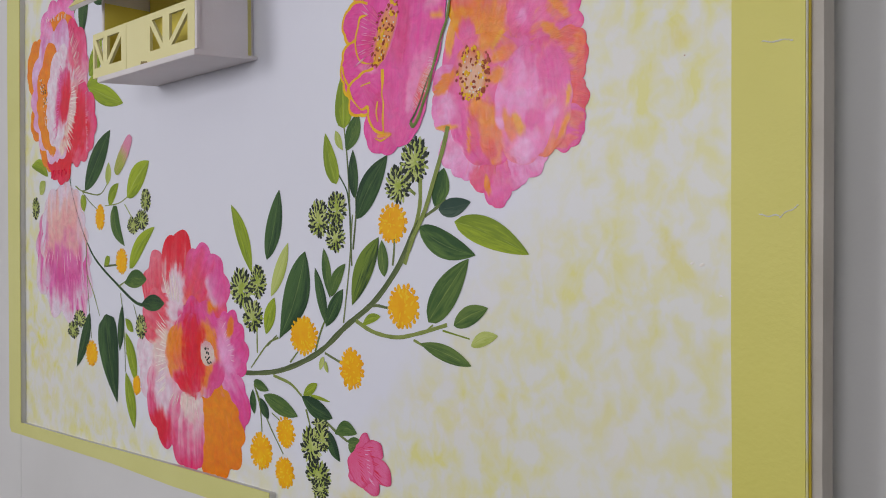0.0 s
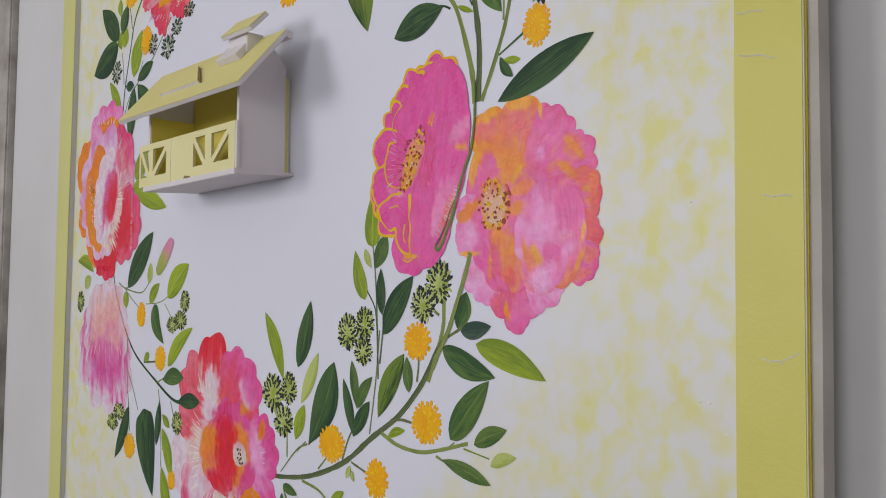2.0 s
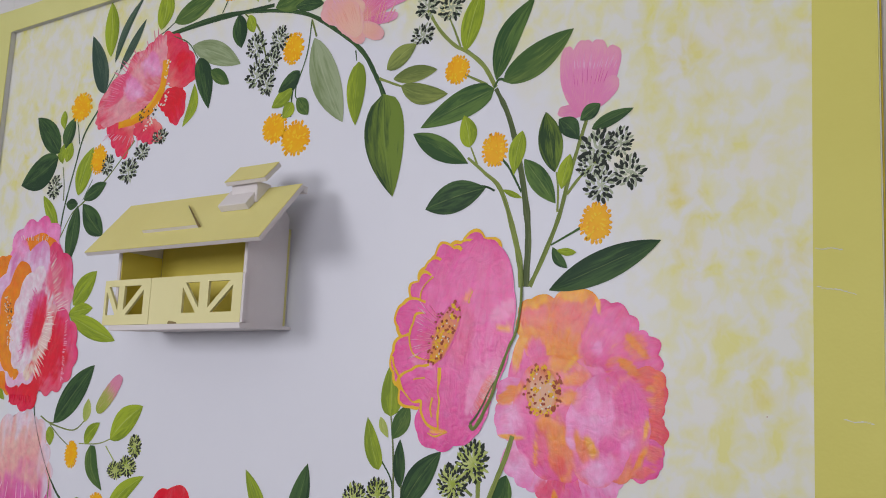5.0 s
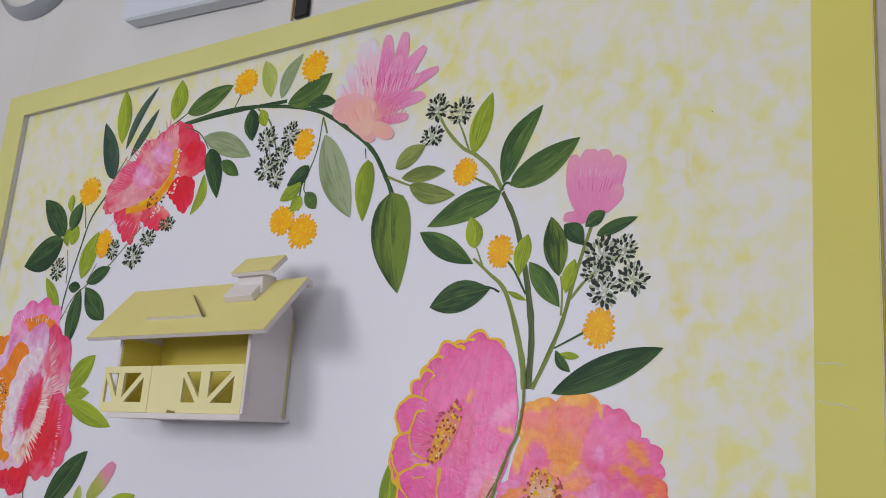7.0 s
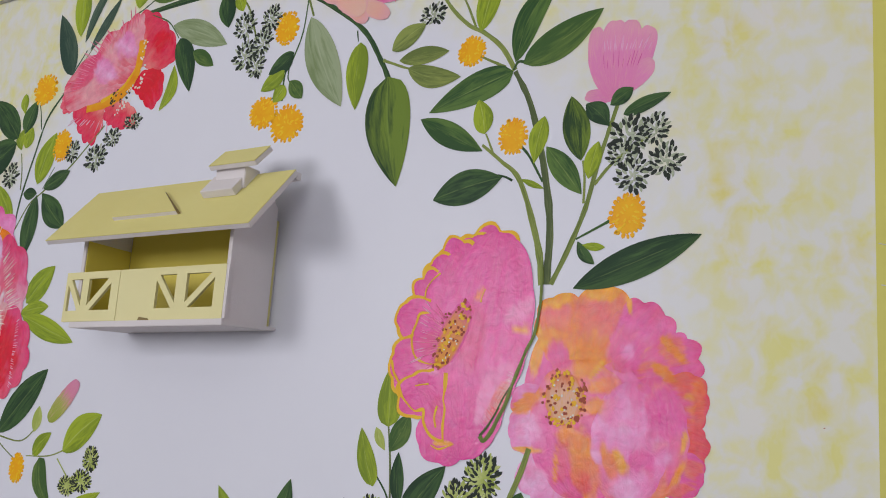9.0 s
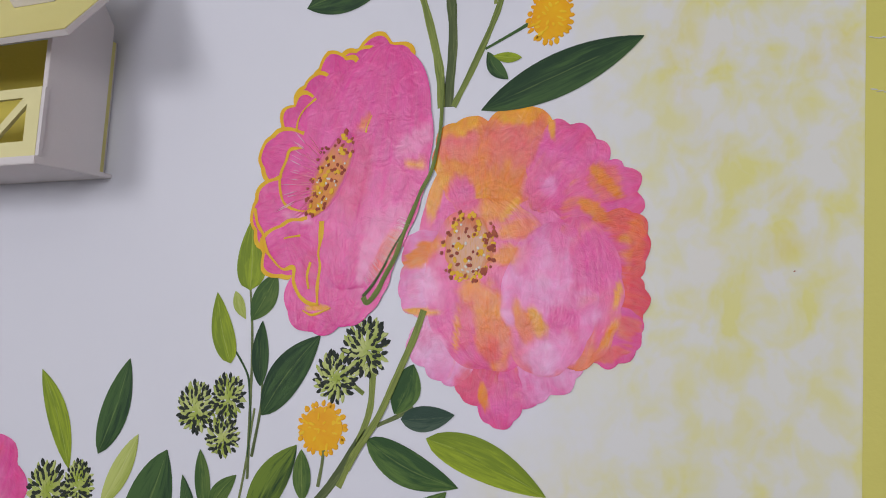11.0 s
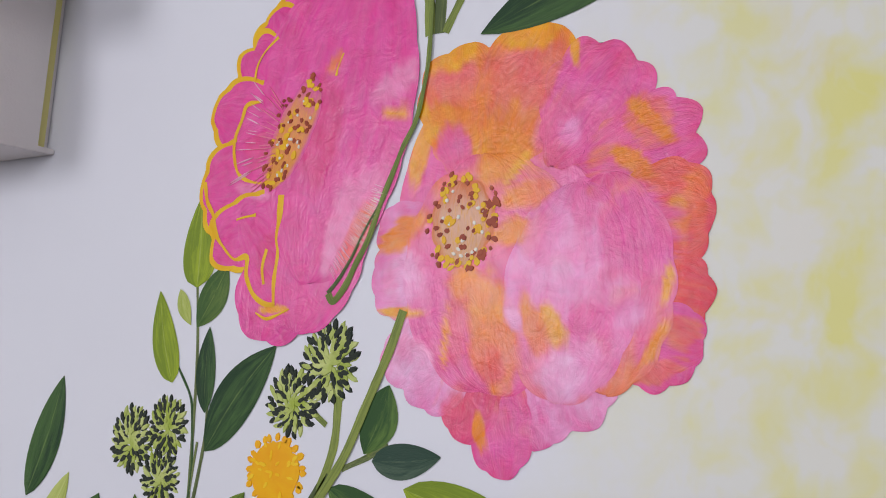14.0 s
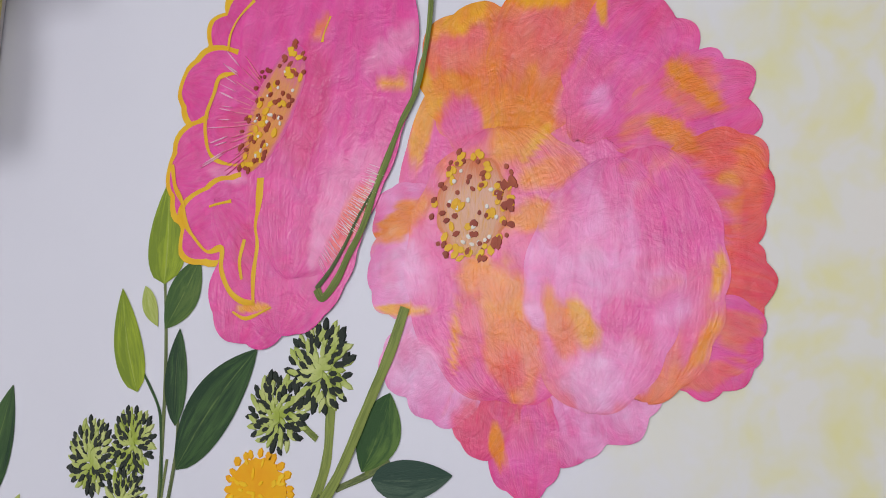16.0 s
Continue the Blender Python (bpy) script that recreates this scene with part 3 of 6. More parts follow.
def stem(thing, paint, w0, w1, *points):
    """A brush line of changing width through the given points."""
    coat["stem"] += 0.00001
    level = coat["petal"] + 0.00008 if thing.name.startswith("painted_flower") else coat["stem"]
    pts = [Vector(p) for p in points]
    pts = [2 * pts[0] - pts[1], *pts, 2 * pts[-1] - pts[-2]]
    line = []
    for a, b, c, d in zip(pts, pts[1:], pts[2:], pts[3:]):
        for k in range(8):
            t = k / 8
            line.append(0.5 * (2 * b + (c - a) * t + (2 * a - 5 * b + 4 * c - d) * t * t + (3 * b - a - 3 * c + d) * t ** 3))
    line.append(pts[-2])
    bm = bmesh.new()
    layer = bm.loops.layers.uv.new("UVMap")
    rows, uvs, n = [], {}, len(line)
    for i, p in enumerate(line):
        d = (line[min(i + 1, n - 1)] - line[max(i - 1, 0)]).normalized()
        f = i / (n - 1)
        half = 0.5 * (w0 + (w1 - w0) * f) * (0.85 + (0.9 if paint is SAFFRON else 0.2) * noise.noise((p.x * 90, p.y * 90, 3)))
        row = []
        for u, lift in ((-1, 0), (-0.4, 0.0001), (0.4, 0.0001), (1, 0)):
            v = bm.verts.new((p.x - d.y * half * u, -level - lift, p.y + d.x * half * u))
            uvs[v] = (u * 0.6 + 0.3, f * 3)
            row.append(v)
        rows.append(row)
    for r0, r1 in zip(rows, rows[1:]):
        for j in range(3):
            bm.faces.new((r0[j], r0[j + 1], r1[j + 1], r1[j]))
    for v, uv in uvs.items():
        for loop in v.link_loops:
            loop[layer].uv = uv
    part("brush_line" if thing.name.startswith("painted_flower") else "stem", bm, paint, thing, smooth=True)


def dab(bm, x, z, angle, length, width, level):
    """One short loaded brush stroke: a low pointed mound of paint."""
    c, s = math.cos(angle), math.sin(angle)
    ring = []
    for a, b in ((-0.5, 0.0), (-0.22, 0.5), (0.25, 0.42), (0.5, 0.0), (0.25, -0.42), (-0.22, -0.5)):
        a, b = a * length, b * width
        ring.append((x + c * a - s * b, z + s * a + c * b))
    low = [bm.verts.new((px, 0.0003, pz)) for px, pz in ring]
    high = [bm.verts.new((x + (px - x) * 0.8, -level, z + (pz - z) * 0.8)) for px, pz in ring]
    for i in range(6):
        bm.faces.new((low[i - 1], low[i], high[i], high[i - 1]))
    bm.faces.new(high)


def dots(thing, paint, x0, z0, x1, z1, spread_m, size, count):
    bm = bmesh.new()
    coat["petal"] += 0.00005
    for _ in range(count):
        f, o = rng.random(), rng.uniform(-1, 1)
        reach = spread_m * math.sqrt(max(0.05, 1 - (2 * f - 1) ** 2 * 0.9))
        d = Vector((x1 - x0, z1 - z0))
        p = Vector((x0, z0)) + d * f + Vector((-d.y, d.x)).normalized() * o * reach
        dab(bm, p.x, p.y, rng.uniform(0, 3.14), size * rng.uniform(1.0, 1.8), size * rng.uniform(0.8, 1.2), coat["petal"] + rng.uniform(0.0001, 0.0004))
    ob = part("stamen_dotting", bm, paint, thing, "painted stamen dots")
    ob["kind"] = "stuff"


def rays(thing, paint, x0, z0, x1, z1, x2, z2, count, length, width):
    """Thin brush strokes pulled out from a line towards one side, their ends aimed away from (x2, z2)."""
    bm = bmesh.new()
    coat["petal"] += 0.00003
    for i in range(count):
        f = (i + rng.uniform(0.1, 0.9)) / count
        px, pz = x0 + (x1 - x0) * f, z0 + (z1 - z0) * f
        a = math.atan2(pz - z2, px - x2) + rng.uniform(-0.12, 0.12)
        n = length * rng.uniform(0.5, 1.15)
        dab(bm, px + math.cos(a) * n * 0.4, pz + math.sin(a) * n * 0.4, a, n, width * rng.uniform(0.6, 1.4), coat["petal"] + rng.uniform(0.00004, 0.00012))
    part("brushwork", bm, paint, thing, "fine brush lines")["kind"] = "stuff"


def pompon(x, z, rx, rz):
    """A round yellow blossom: a loaded dab of paint with ragged strokes round its edge."""
    w = painted("painted_pompon", x, z, "small round marigold yellow painted blossom of ragged strokes", "painted blossom", "yellow blossoms")
    base, top = bmesh.new(), bmesh.new()
    n = 40
    rim = []
    for i in range(n):
        a = 2 * math.pi * i / n
        k = 0.84 + rng.uniform(-0.06, 0.04)
        rim.append((x + rx * k * math.cos(a), z + rz * k * math.sin(a)))
    high = [base.verts.new((px, -0.00055, pz)) for px, pz in rim]
    low = [base.verts.new((px, 0.0003, pz)) for px, pz in rim]
    hub = base.verts.new((x, -0.0006, z))
    for i in range(n):
        base.faces.new((high[i - 1], high[i], hub))
        base.faces.new((low[i - 1], low[i], high[i], high[i - 1]))
    size = (rx + rz) / 2
    for i in range(24):
        a = 2 * math.pi * (i + rng.uniform(-0.35, 0.35)) / 24
        k = rng.uniform(0.86, 0.97)
        dab(base, x + rx * k * math.cos(a), z + rz * k * math.sin(a), math.atan2(rz * math.sin(a), rx * math.cos(a)) + rng.uniform(-0.3, 0.3), size * rng.uniform(0.24, 0.36), size * rng.uniform(0.17, 0.26), 0.0005)
    for i in range(20):
        a, k = rng.uniform(0, 6.28), math.sqrt(rng.uniform(0.02, 0.75))
        dab(top, x + rx * k * math.cos(a), z + rz * k * math.sin(a), a + rng.uniform(-0.6, 0.6), size * rng.uniform(0.2, 0.4), size * rng.uniform(0.08, 0.14), 0.00075 + rng.uniform(0, 0.0001))
    part("blossom_base", base, MARIGOLD, w)
    part("blossom_brushwork", top, SUNNY, w, "lighter yellow brush strokes")


one_seed = bmesh.new()
dab(one_seed, 0, 0, 0, 1.0, 1.0, 1.0)
bmesh.ops.recalc_face_normals(one_seed, faces=one_seed.faces)
seed_mesh = bpy.data.meshes.new("seed")
one_seed.to_mesh(seed_mesh)
one_seed.free()
seed_mesh.materials.append(BLACK)


def seed_head(x, z, rx, rz):
    """A round seed head: pale strokes fanned from its heart, tipped with black ones."""
    w = painted("painted_seed_head", x, z, "speckled black and yellow green painted seed head", "painted seed head", "seed heads")
    pale = bmesh.new()
    size = (rx + rz) / 2
    count = (62 if size > 0.011 else 40) if z < 1.62 else 26
    for i in range(count):
        k = math.sqrt((i + 0.5) / count)
        a = i * 2.39996 + rng.uniform(-0.2, 0.2)
        px, pz = x + rx * k * 0.95 * math.cos(a), z + rz * k * 0.95 * math.sin(a)
        turn = math.atan2(rz * math.sin(a) + 0.35 * size, rx * math.cos(a))
        if k > 0.35:
            ob = new("seed", seed_mesh)
            ob.parent = w
            ob.matrix_parent_inverse = w.matrix_basis.inverted()
            grow = rng.uniform(0.8, 1.2) * (1.3 if z > 1.62 else 1.0)
            ob.matrix_basis = Matrix.Translation((px, 0, pz)) @ Matrix.Rotation(-turn + rng.uniform(-0.3, 0.3), 4, "Y") @ Matrix.Diagonal((size * 0.33 * grow, 0.0007 + rng.uniform(0, 0.0003), size * 0.16 * grow, 1))
        b = a + 0.3
        k2 = max(0.08, k - 0.10)
        dab(pale, x + rx * k2 * math.cos(b), z + rz * k2 * math.sin(b), turn + rng.uniform(-0.3, 0.3), size * 0.44, size * 0.16, 0.0006 + rng.uniform(0, 0.0003))
    part("pale_brushwork", pale, SEEDLIME if z < 1.62 else SEEDGREY, w, "pale green brush strokes")["kind"] = "stuff"


# ---- the toy barn ----
FOAM = plaster("white_foam_board", (0.72, 0.68, 0.68), (0.66, 0.62, 0.62), 0.6, 25.0)
CARD = plaster("pale_yellow_card", (0.74, 0.68, 0.26), (0.70, 0.63, 0.22), 0.5, 25.0)
CARDIN = plaster("yellow_card_lining", (0.76, 0.65, 0.11), (0.71, 0.60, 0.10), 0.5, 25.0)
DOORCARD = plaster("cream_yellow_door_card", (0.78, 0.73, 0.38), (0.75, 0.69, 0.33), 0.5, 25.0)
# Brown of the torn card, also used for the dormer's shade.
TEARSHADE = plaster("brown_torn_edge_and_shade", (0.28, 0.21, 0.08), (0.20, 0.14, 0.05), 0.7, 60.0)

barn = tagged(empty("toy_barn", -0.610, 0.0, 1.5470), "pale yellow and white card toy barn fixed to the mural wall", "toy barn")


def barn_part(name, bm, material, label="", parent=barn):
    ob = part(name, bm, material, parent, label)
    ob.matrix_parent_inverse = Matrix()
    return ob


def side_wall(x0, x1):
    """A gable side: an outline in y and z between two x."""
    outline = [(-0.0705, 0.0065), (-0.0105, 0.0065), (-0.0105, 0.128), (-0.030, 0.151), (-0.0705, 0.098)]
    bm = bmesh.new()
    a = [bm.verts.new((x0, y, z)) for y, z in outline]
    b = [bm.verts.new((x1, y, z)) for y, z in outline]
    bm.faces.new(a), bm.faces.new(b[::-1])
    for i in range(len(a)):
        bm.faces.new((a[i - 1], a[i], b[i], b[i - 1]))
    bmesh.ops.bevel(bm, geom=bm.edges[:], offset=0.0005, segments=1, affect="EDGES")
    return bm


def slope(x0, x1, low, high, thick, bevel=0.0006):
    """A sloping plate between (y, z) low and high, its thickness square to the slope."""
    (y0, z0), (y1, z1) = low, high
    n = Vector((-(z1 - z0), y1 - y0)).normalized() * thick
    bm = bmesh.new()
    quad = [(y0, z0), (y1, z1), (y1 + n.x, z1 + n.y), (y0 + n.x, z0 + n.y)]
    a = [bm.verts.new((x0, y, z)) for y, z in quad]
    b = [bm.verts.new((x1, y, z)) for y, z in quad]
    bm.faces.new(a), bm.faces.new(b[::-1])
    for i in range(4):
        bm.faces.new((a[i - 1], a[i], b[i], b[i - 1]))
    bmesh.ops.recalc_face_normals(bm, faces=bm.faces)
    if bevel:
        bmesh.ops.bevel(bm, geom=bm.edges[:], offset=bevel, segments=1, affect="EDGES")
    return bm


def brace_holes(x0, x1, z0, z1, falling, bar=0.0042):
    """Two triangular cut-outs that leave a diagonal brace."""
    if falling:
        return [[(x0 + bar, z1), (x1, z1), (x1, z0 + bar * 1.2)], [(x0, z1 - bar * 1.2), (x1 - bar, z0), (x0, z0)]]
    return [[(x0, z1), (x1 - bar, z1), (x0, z0 + bar * 1.2)], [(x1, z1 - bar * 1.2), (x1, z0), (x0 + bar, z0)]]


def barn_door(x0, x1, z0, z1, windows):
    holes = []
    for wx0, wx1, falling in windows:
        holes += brace_holes(wx0, wx1, z0 + 0.0115, z1 - 0.0075, falling)
    return prism([(x0, z0), (x1, z0), (x1, z1), (x0, z1)], -0.0745, -0.0712, holes)


base_board = block(-0.2115, 0.0030, -0.0770, -0.0002, 0.0, 0.0085, 0.0006)
for v in base_board.verts:
    v.co.z += 0.0052 * (v.co.y + 0.077) / 0.077 if v.co.z < 0.004 else -0.0023 * (-v.co.y / 0.077)
barn_part("floor_board", base_board, FOAM, "white foam board base")
barn_part("back_board", block(-0.2130, -0.0050, -0.0100, -0.0004, 0.0065, 0.118, 0.0005), FOAM, "white foam board back")
barn_part("back_edge", block(-0.0049, -0.0035, -0.0098, -0.0040, 0.0068, 0.117), CARD, "yellow strip along the edge")
barn_part("side_wall", side_wall(-0.0050, 0.0), FOAM, "white gable side")
barn_part("side_wall", side_wall(-0.2130, -0.2080), FOAM, "white gable side")
barn_part("side_lining", block(-0.2078, -0.2070, -0.069, -0.0118, 0.0070, 0.094), CARDIN, "yellow card lining")
barn_part("side_lining", block(-0.0060, -0.0052, -0.069, -0.0118, 0.0070, 0.094), CARDIN, "yellow card lining")
barn_part("back_lining", block(-0.2068, -0.0062, -0.0116, -0.0102, 0.0070, 0.125), CARDIN, "yellow card lining")
barn_part("floor_lining", block(-0.2068, -0.0062, -0.0700, -0.0118, 0.0063, 0.0070), CARDIN, "yellow card lining")
barn_part("door", barn_door(-0.2270, -0.1458, 0.0068, 0.0590, [(-0.2232, -0.2013, True), (-0.1914, -0.1572, False)]), DOORCARD, "cream yellow card door with cut braces")
barn_part("door", barn_door(-0.1450, -0.0005, 0.0066, 0.0590, [(-0.0917, -0.0649, True), (-0.0508, -0.0141, False)]), DOORCARD, "cream yellow card door with cut braces")
barn_part("door_edge", block(-0.0004, 0.0030, -0.0742, -0.0712, 0.0066, 0.0585), FOAM)
barn_part("door_tear", prism([(-0.112, 0.0058), (-0.097, 0.0064), (-0.098, 0.0082), (-0.110, 0.0100)], -0.0754, -0.0746), TEARSHADE, "torn card edge")
low, high = (-0.0945, 0.0860), (-0.0360, 0.1535)
barn_part("roof", slope(-0.240, 0.0435, low, high, 0.0052), FOAM, "white foam board roof edge")
lift = Vector((-(high[1] - low[1]), high[0] - low[0])).normalized() * 0.0053
barn_part("roof_sheet", slope(-0.2395, 0.0430, (low[0] + lift.x, low[1] + lift.y), (high[0] + lift.x, high[1] + lift.y), 0.0007, 0), CARD, "pale yellow roof card")
barn_part("ridge_strip", block(-0.240, 0.0435, -0.0385, -0.0315, 0.1480, 0.1555, 0.0006), FOAM)
# A dormer flap lifted a little off the slope, its side cut slanting.
slant = (Vector((0, *high)) - Vector((0, *low))).normalized()
square = Vector((0, -slant.z, slant.y))


def flap(outline, bottom, top):
    """A plate on the roof: outline in x and metres up the slope, between two heights above the board."""
    bm = bmesh.new()
    rings = [[bm.verts.new(Vector((x, *low)) + slant * a + square * h) for x, a in outline] for h in (bottom, top)]
    bm.faces.new(rings[0]), bm.faces.new(rings[1][::-1])
    for k in range(len(outline)):
        bm.faces.new((rings[0][k - 1], rings[0][k], rings[1][k], rings[1][k - 1]))
    bmesh.ops.recalc_face_normals(bm, faces=bm.faces)
    return bm


barn_part("dormer_roof", flap([(-0.1580, 0.0265), (-0.0665, 0.0265), (-0.1150, 0.0680), (-0.1580, 0.0680)], 0.0058, 0.0098), FOAM, "white edged dormer flap")
barn_part("dormer_sheet", flap([(-0.1578, 0.0265 + 0.0003), (-0.0665 - 0.0003, 0.0265 + 0.0003), (-0.1150 - 0.0003, 0.0680), (-0.1578, 0.0680)], 0.0099, 0.0104), CARD, "pale yellow dormer card")
# Brown side strip: the shade beside the lifted flap, put in as colour.
barn_part("dormer_cheek", flap([(-0.0665, 0.0265), (-0.0665 + 0.0035, 0.0265 + 0.0005), (-0.1150 + 0.0010, 0.0680), (-0.1150, 0.0680)], 0.0059, 0.0092), TEARSHADE, "brown dormer side that stands for its shade")
# A cupola: a slab on the slope, a neck and its own small roof.
barn_part("cupola_base", slope(-0.0510, -0.0080, (-0.0655, 0.1287), (-0.0470, 0.1500), 0.0085), FOAM, "white foam board cupola base")
barn_part("cupola_neck", block(-0.0440, -0.0050, -0.0590, -0.0380, 0.1380, 0.1610, 0.0006), FOAM, "white foam board cupola neck")
barn_part("cupola_roof", slope(-0.0470, 0.0140, (-0.0640, 0.1575), (-0.0430, 0.1790), 0.0049), FOAM, "white edged cupola roof")
barn_part("cupola_sheet", slope(-0.0466, 0.0136, (-0.06775, 0.16115), (-0.04675, 0.18265), 0.0007, 0), CARD, "pale yellow cupola roof card")

# Flakes and cracks in the paint of the border and the wall beside it.
border = bpy.data.objects["trim_4"]
for x0, x1, z0, z1 in ((-0.0547, -0.0344, 1.6093, 1.6078), (-0.054, -0.0251, 1.5793, 1.5726), (-0.0368, -0.0157, 1.4769, 1.4751), (-0.0403, -0.0263, 1.3639, 1.3629), (-0.0263, -0.0135, 1.3624, 1.3693)):
    bm = bmesh.new()
    steps = 9
    for k in range(steps):
        f = (k + 0.5) / steps
        dab(bm, x0 + (x1 - x0) * f, z0 + (z1 - z0) * f + 0.0006 * math.sin(f * 9 + x0 * 300), math.atan2(z1 - z0, x1 - x0) + rng.uniform(-0.3, 0.3), (x1 - x0) / steps * 1.5, rng.uniform(0.0006, 0.0014), 0.0014)
    ob = part("paint_crack", bm, WALL, border, "pale cracked and lifted paint")

ground_wall = bpy.data.objects["wall_north"]
for x, z, wide, paint in ((-0.1387, 1.8396, 0.0016, BLACK), (-0.0939, 1.4773, 0.0015, BROWN), (-0.0826, 1.3314, 0.005, WHITE), (-0.09, 1.3326, 0.004, WHITE), (-0.0686, 1.3103, 0.003, WHITE)):
    bm = bmesh.new()
    dab(bm, x, z, rng.uniform(-0.4, 0.4), wide, wide * 0.45, 0.0006)
    part("paint_speck", bm, paint, ground_wall)

# ---- things round the mural ----
OLDPAINT = plaster("peeling_white_wood_paint", (0.50, 0.47, 0.42), (0.12, 0.10, 0.08), 0.7, 34.0)
DOORWAYDARK = plaster("dark_doorway_board", (0.030, 0.022, 0.018), (0.018, 0.013, 0.011), 0.5, 20.0)
CANVAS = plaster("pale_blue_white_canvas", (0.62, 0.66, 0.74), (0.58, 0.63, 0.72), 0.45, 12.0)
GLAZE = plaster("white_glaze", (0.66, 0.64, 0.62), (0.6, 0.59, 0.58), 0.25, 10.0)
BLUEGREY = plaster("blue_grey_glaze", (0.34, 0.36, 0.40), (0.26, 0.28, 0.33), 0.3, 30.0)
BLACKMETAL = plaster("black_lacquer", (0.012, 0.012, 0.013), (0.02, 0.02, 0.02), 0.3, 30.0)
BRASS = plaster("dull_brass_wire", (0.40, 0.30, 0.10), (0.30, 0.22, 0.08), 0.4, 60.0)

frame_post = tagged(mesh_object("door_frame", block(-1.5482, -1.4768, -0.022, 0.06, 0, 2.1, 0.003), OLDPAINT), "weathered white door frame with peeling paint", "door frame", kind="structure")
# Flat dark board added for the unlit room beyond the door frame.
structure("door_1", block(-1.94, -1.556, 0.0, 0.04, 0.005, 2.1, 0.002), DOORWAYDARK, "dark board standing for the unlit doorway opening", "door")
structure("wall_over_door", block(-1.95, -1.4768, 0.0, 0.06, 2.1, 2.8), WALL, "plain grey white wall over the doorway")
structure("edge_strip", prism([*[(x + 0.0001, z) for x, z in PANEL_EDGE[:4]], (0.0007, 2.0), (0.0100, 2.0), (0.0044, 1.7), (0.0020, 1.45), (-0.0026, 1.2), (-0.0018, 0.7), (-0.0024, 0.0)], 0.0036, 0.0195), REVEAL, "ragged grey plaster edge of the panel", "plaster edge")
structure("trim_5", prism([*[(x + 0.0001, z) for x, z in PANEL_EDGE[1:]], *[(x + 0.0013, z) for x, z in PANEL_EDGE[:0:-1]]], 0.0016, 0.0034), MUSTARD, "thin deep yellow painted line along the panel edge", "painted border")

picture = tagged(empty("canvas_picture", -0.855, FRONT, 2.105), "pale blue white canvas hanging above the mural", "picture")
part("canvas", prism([(-0.976, 2.1076), (-0.7212, 2.0896), (-0.7212, 2.39), (-0.990, 2.39)], -0.034, FRONT - 0.0005, bevel=0.003), CANVAS, picture)
hanger = tagged(empty("black_hanger", -0.654, FRONT, 2.052), "black lacquered hanging strip with a brass wire", "hanger")
part("strip", block(-0.6631, -0.6398, -0.0135, FRONT - 0.0004, 2.0486, 2.44, 0.0015), BLACKMETAL, hanger)
wire = bmesh.new()
bmesh.ops.create_cone(wire, segments=8, radius1=0.0016, radius2=0.0016, depth=0.36, cap_ends=True, matrix=Matrix.Translation((-0.6684, -0.0105, 2.2290)))
part("wire", wire, BRASS, hanger, "thin brass wire")
plate = tagged(empty("wall_plate", -1.2375, FRONT, 2.19), "round white plate with a blue grey rim hung on the wall", "plate")
for name, r0, r1, d0, d1, paint in (("rim", 0.132, 0.118, 0.004, 0.022, BLUEGREY), ("well", 0.1195, 0.085, 0.019, 0.008, GLAZE)):
    bm = bmesh.new()
    rings = []
    for r, d in ((r0, 0.0006), (r0, d0), ((r0 + r1) / 2, (d0 + d1) / 2 + 0.002), (r1, d1)):
        rings.append([bm.verts.new((-1.2375 + r * math.cos(a), FRONT - d, 2.317 + r * math.sin(a))) for a in (2 * math.pi * k / 64 for k in range(64))])
    for q0, q1 in zip(rings, rings[1:]):
        for k in range(64):
            bm.faces.new((q0[k - 1], q0[k], q1[k], q1[k - 1]))
    if name == "well":
        bm.faces.new(rings[-1])
    part(name, bm, paint, plate, smooth=True)

# ---- the painted wreath ----

# The top arch of the wreath
w = painted("painted_branch", -0.7166, 1.946, "dark green painted branch with mixed leaves arching over the wreath", "painted branch", "wreath branches")
stem(w, DARK, 0.004, 0.006, (-0.8675, 1.9394), (-0.8272, 1.9434), (-0.7656, 1.9451), (-0.7165, 1.9452), (-0.6692, 1.9438))
stem(w, DARK, 0.0055, 0.0065, (-0.8702, 1.9422), (-0.7664, 1.9491), (-0.6873, 1.9402), (-0.6214, 1.9238), (-0.575, 1.897), (-0.5299, 1.8612), (-0.5063, 1.8259), (-0.4937, 1.8015))
stem(w, DARK, 0.002, 0.002, (-0.8816, 1.9441), (-0.8662, 1.9497), (-0.8464, 1.9593))
stem(w, OLIVE, 0.003, 0.003, (-0.6068, 1.9127), (-0.5978, 1.89))
stem(w, DARK, 0.002, 0.0025, (-0.6068, 1.9127), (-0.6103, 1.8742), (-0.6195, 1.8473), (-0.6297, 1.8275), (-0.63, 1.7983))
stem(w, DARK, 0.002, 0.0015, (-0.6297, 1.8275), (-0.6322, 1.8139), (-0.6478, 1.8003))
stem(w, DARK, 0.002, 0.0015, (-0.6248, 1.8353), (-0.6248, 1.8234), (-0.6195, 1.8159))
stem(w, DARK, 0.002, 0.0015, (-0.538, 1.8623), (-0.5357, 1.8498))
stem(w, DARK, 0.0025, 0.0015, (-0.8477, 1.9387), (-0.8182, 1.9238), (-0.7981, 1.8997))
stem(w, OLIVE, 0.0025, 0.003, (-0.718, 1.9424), (-0.6934, 1.9195), (-0.6756, 1.8763))
stem(w, DARK, 0.002, 0.002, (-0.7599, 1.9519), (-0.7499, 1.9696))
stem(w, DARK, 0.002, 0.002, (-0.6395, 1.9585), (-0.6346, 1.968))
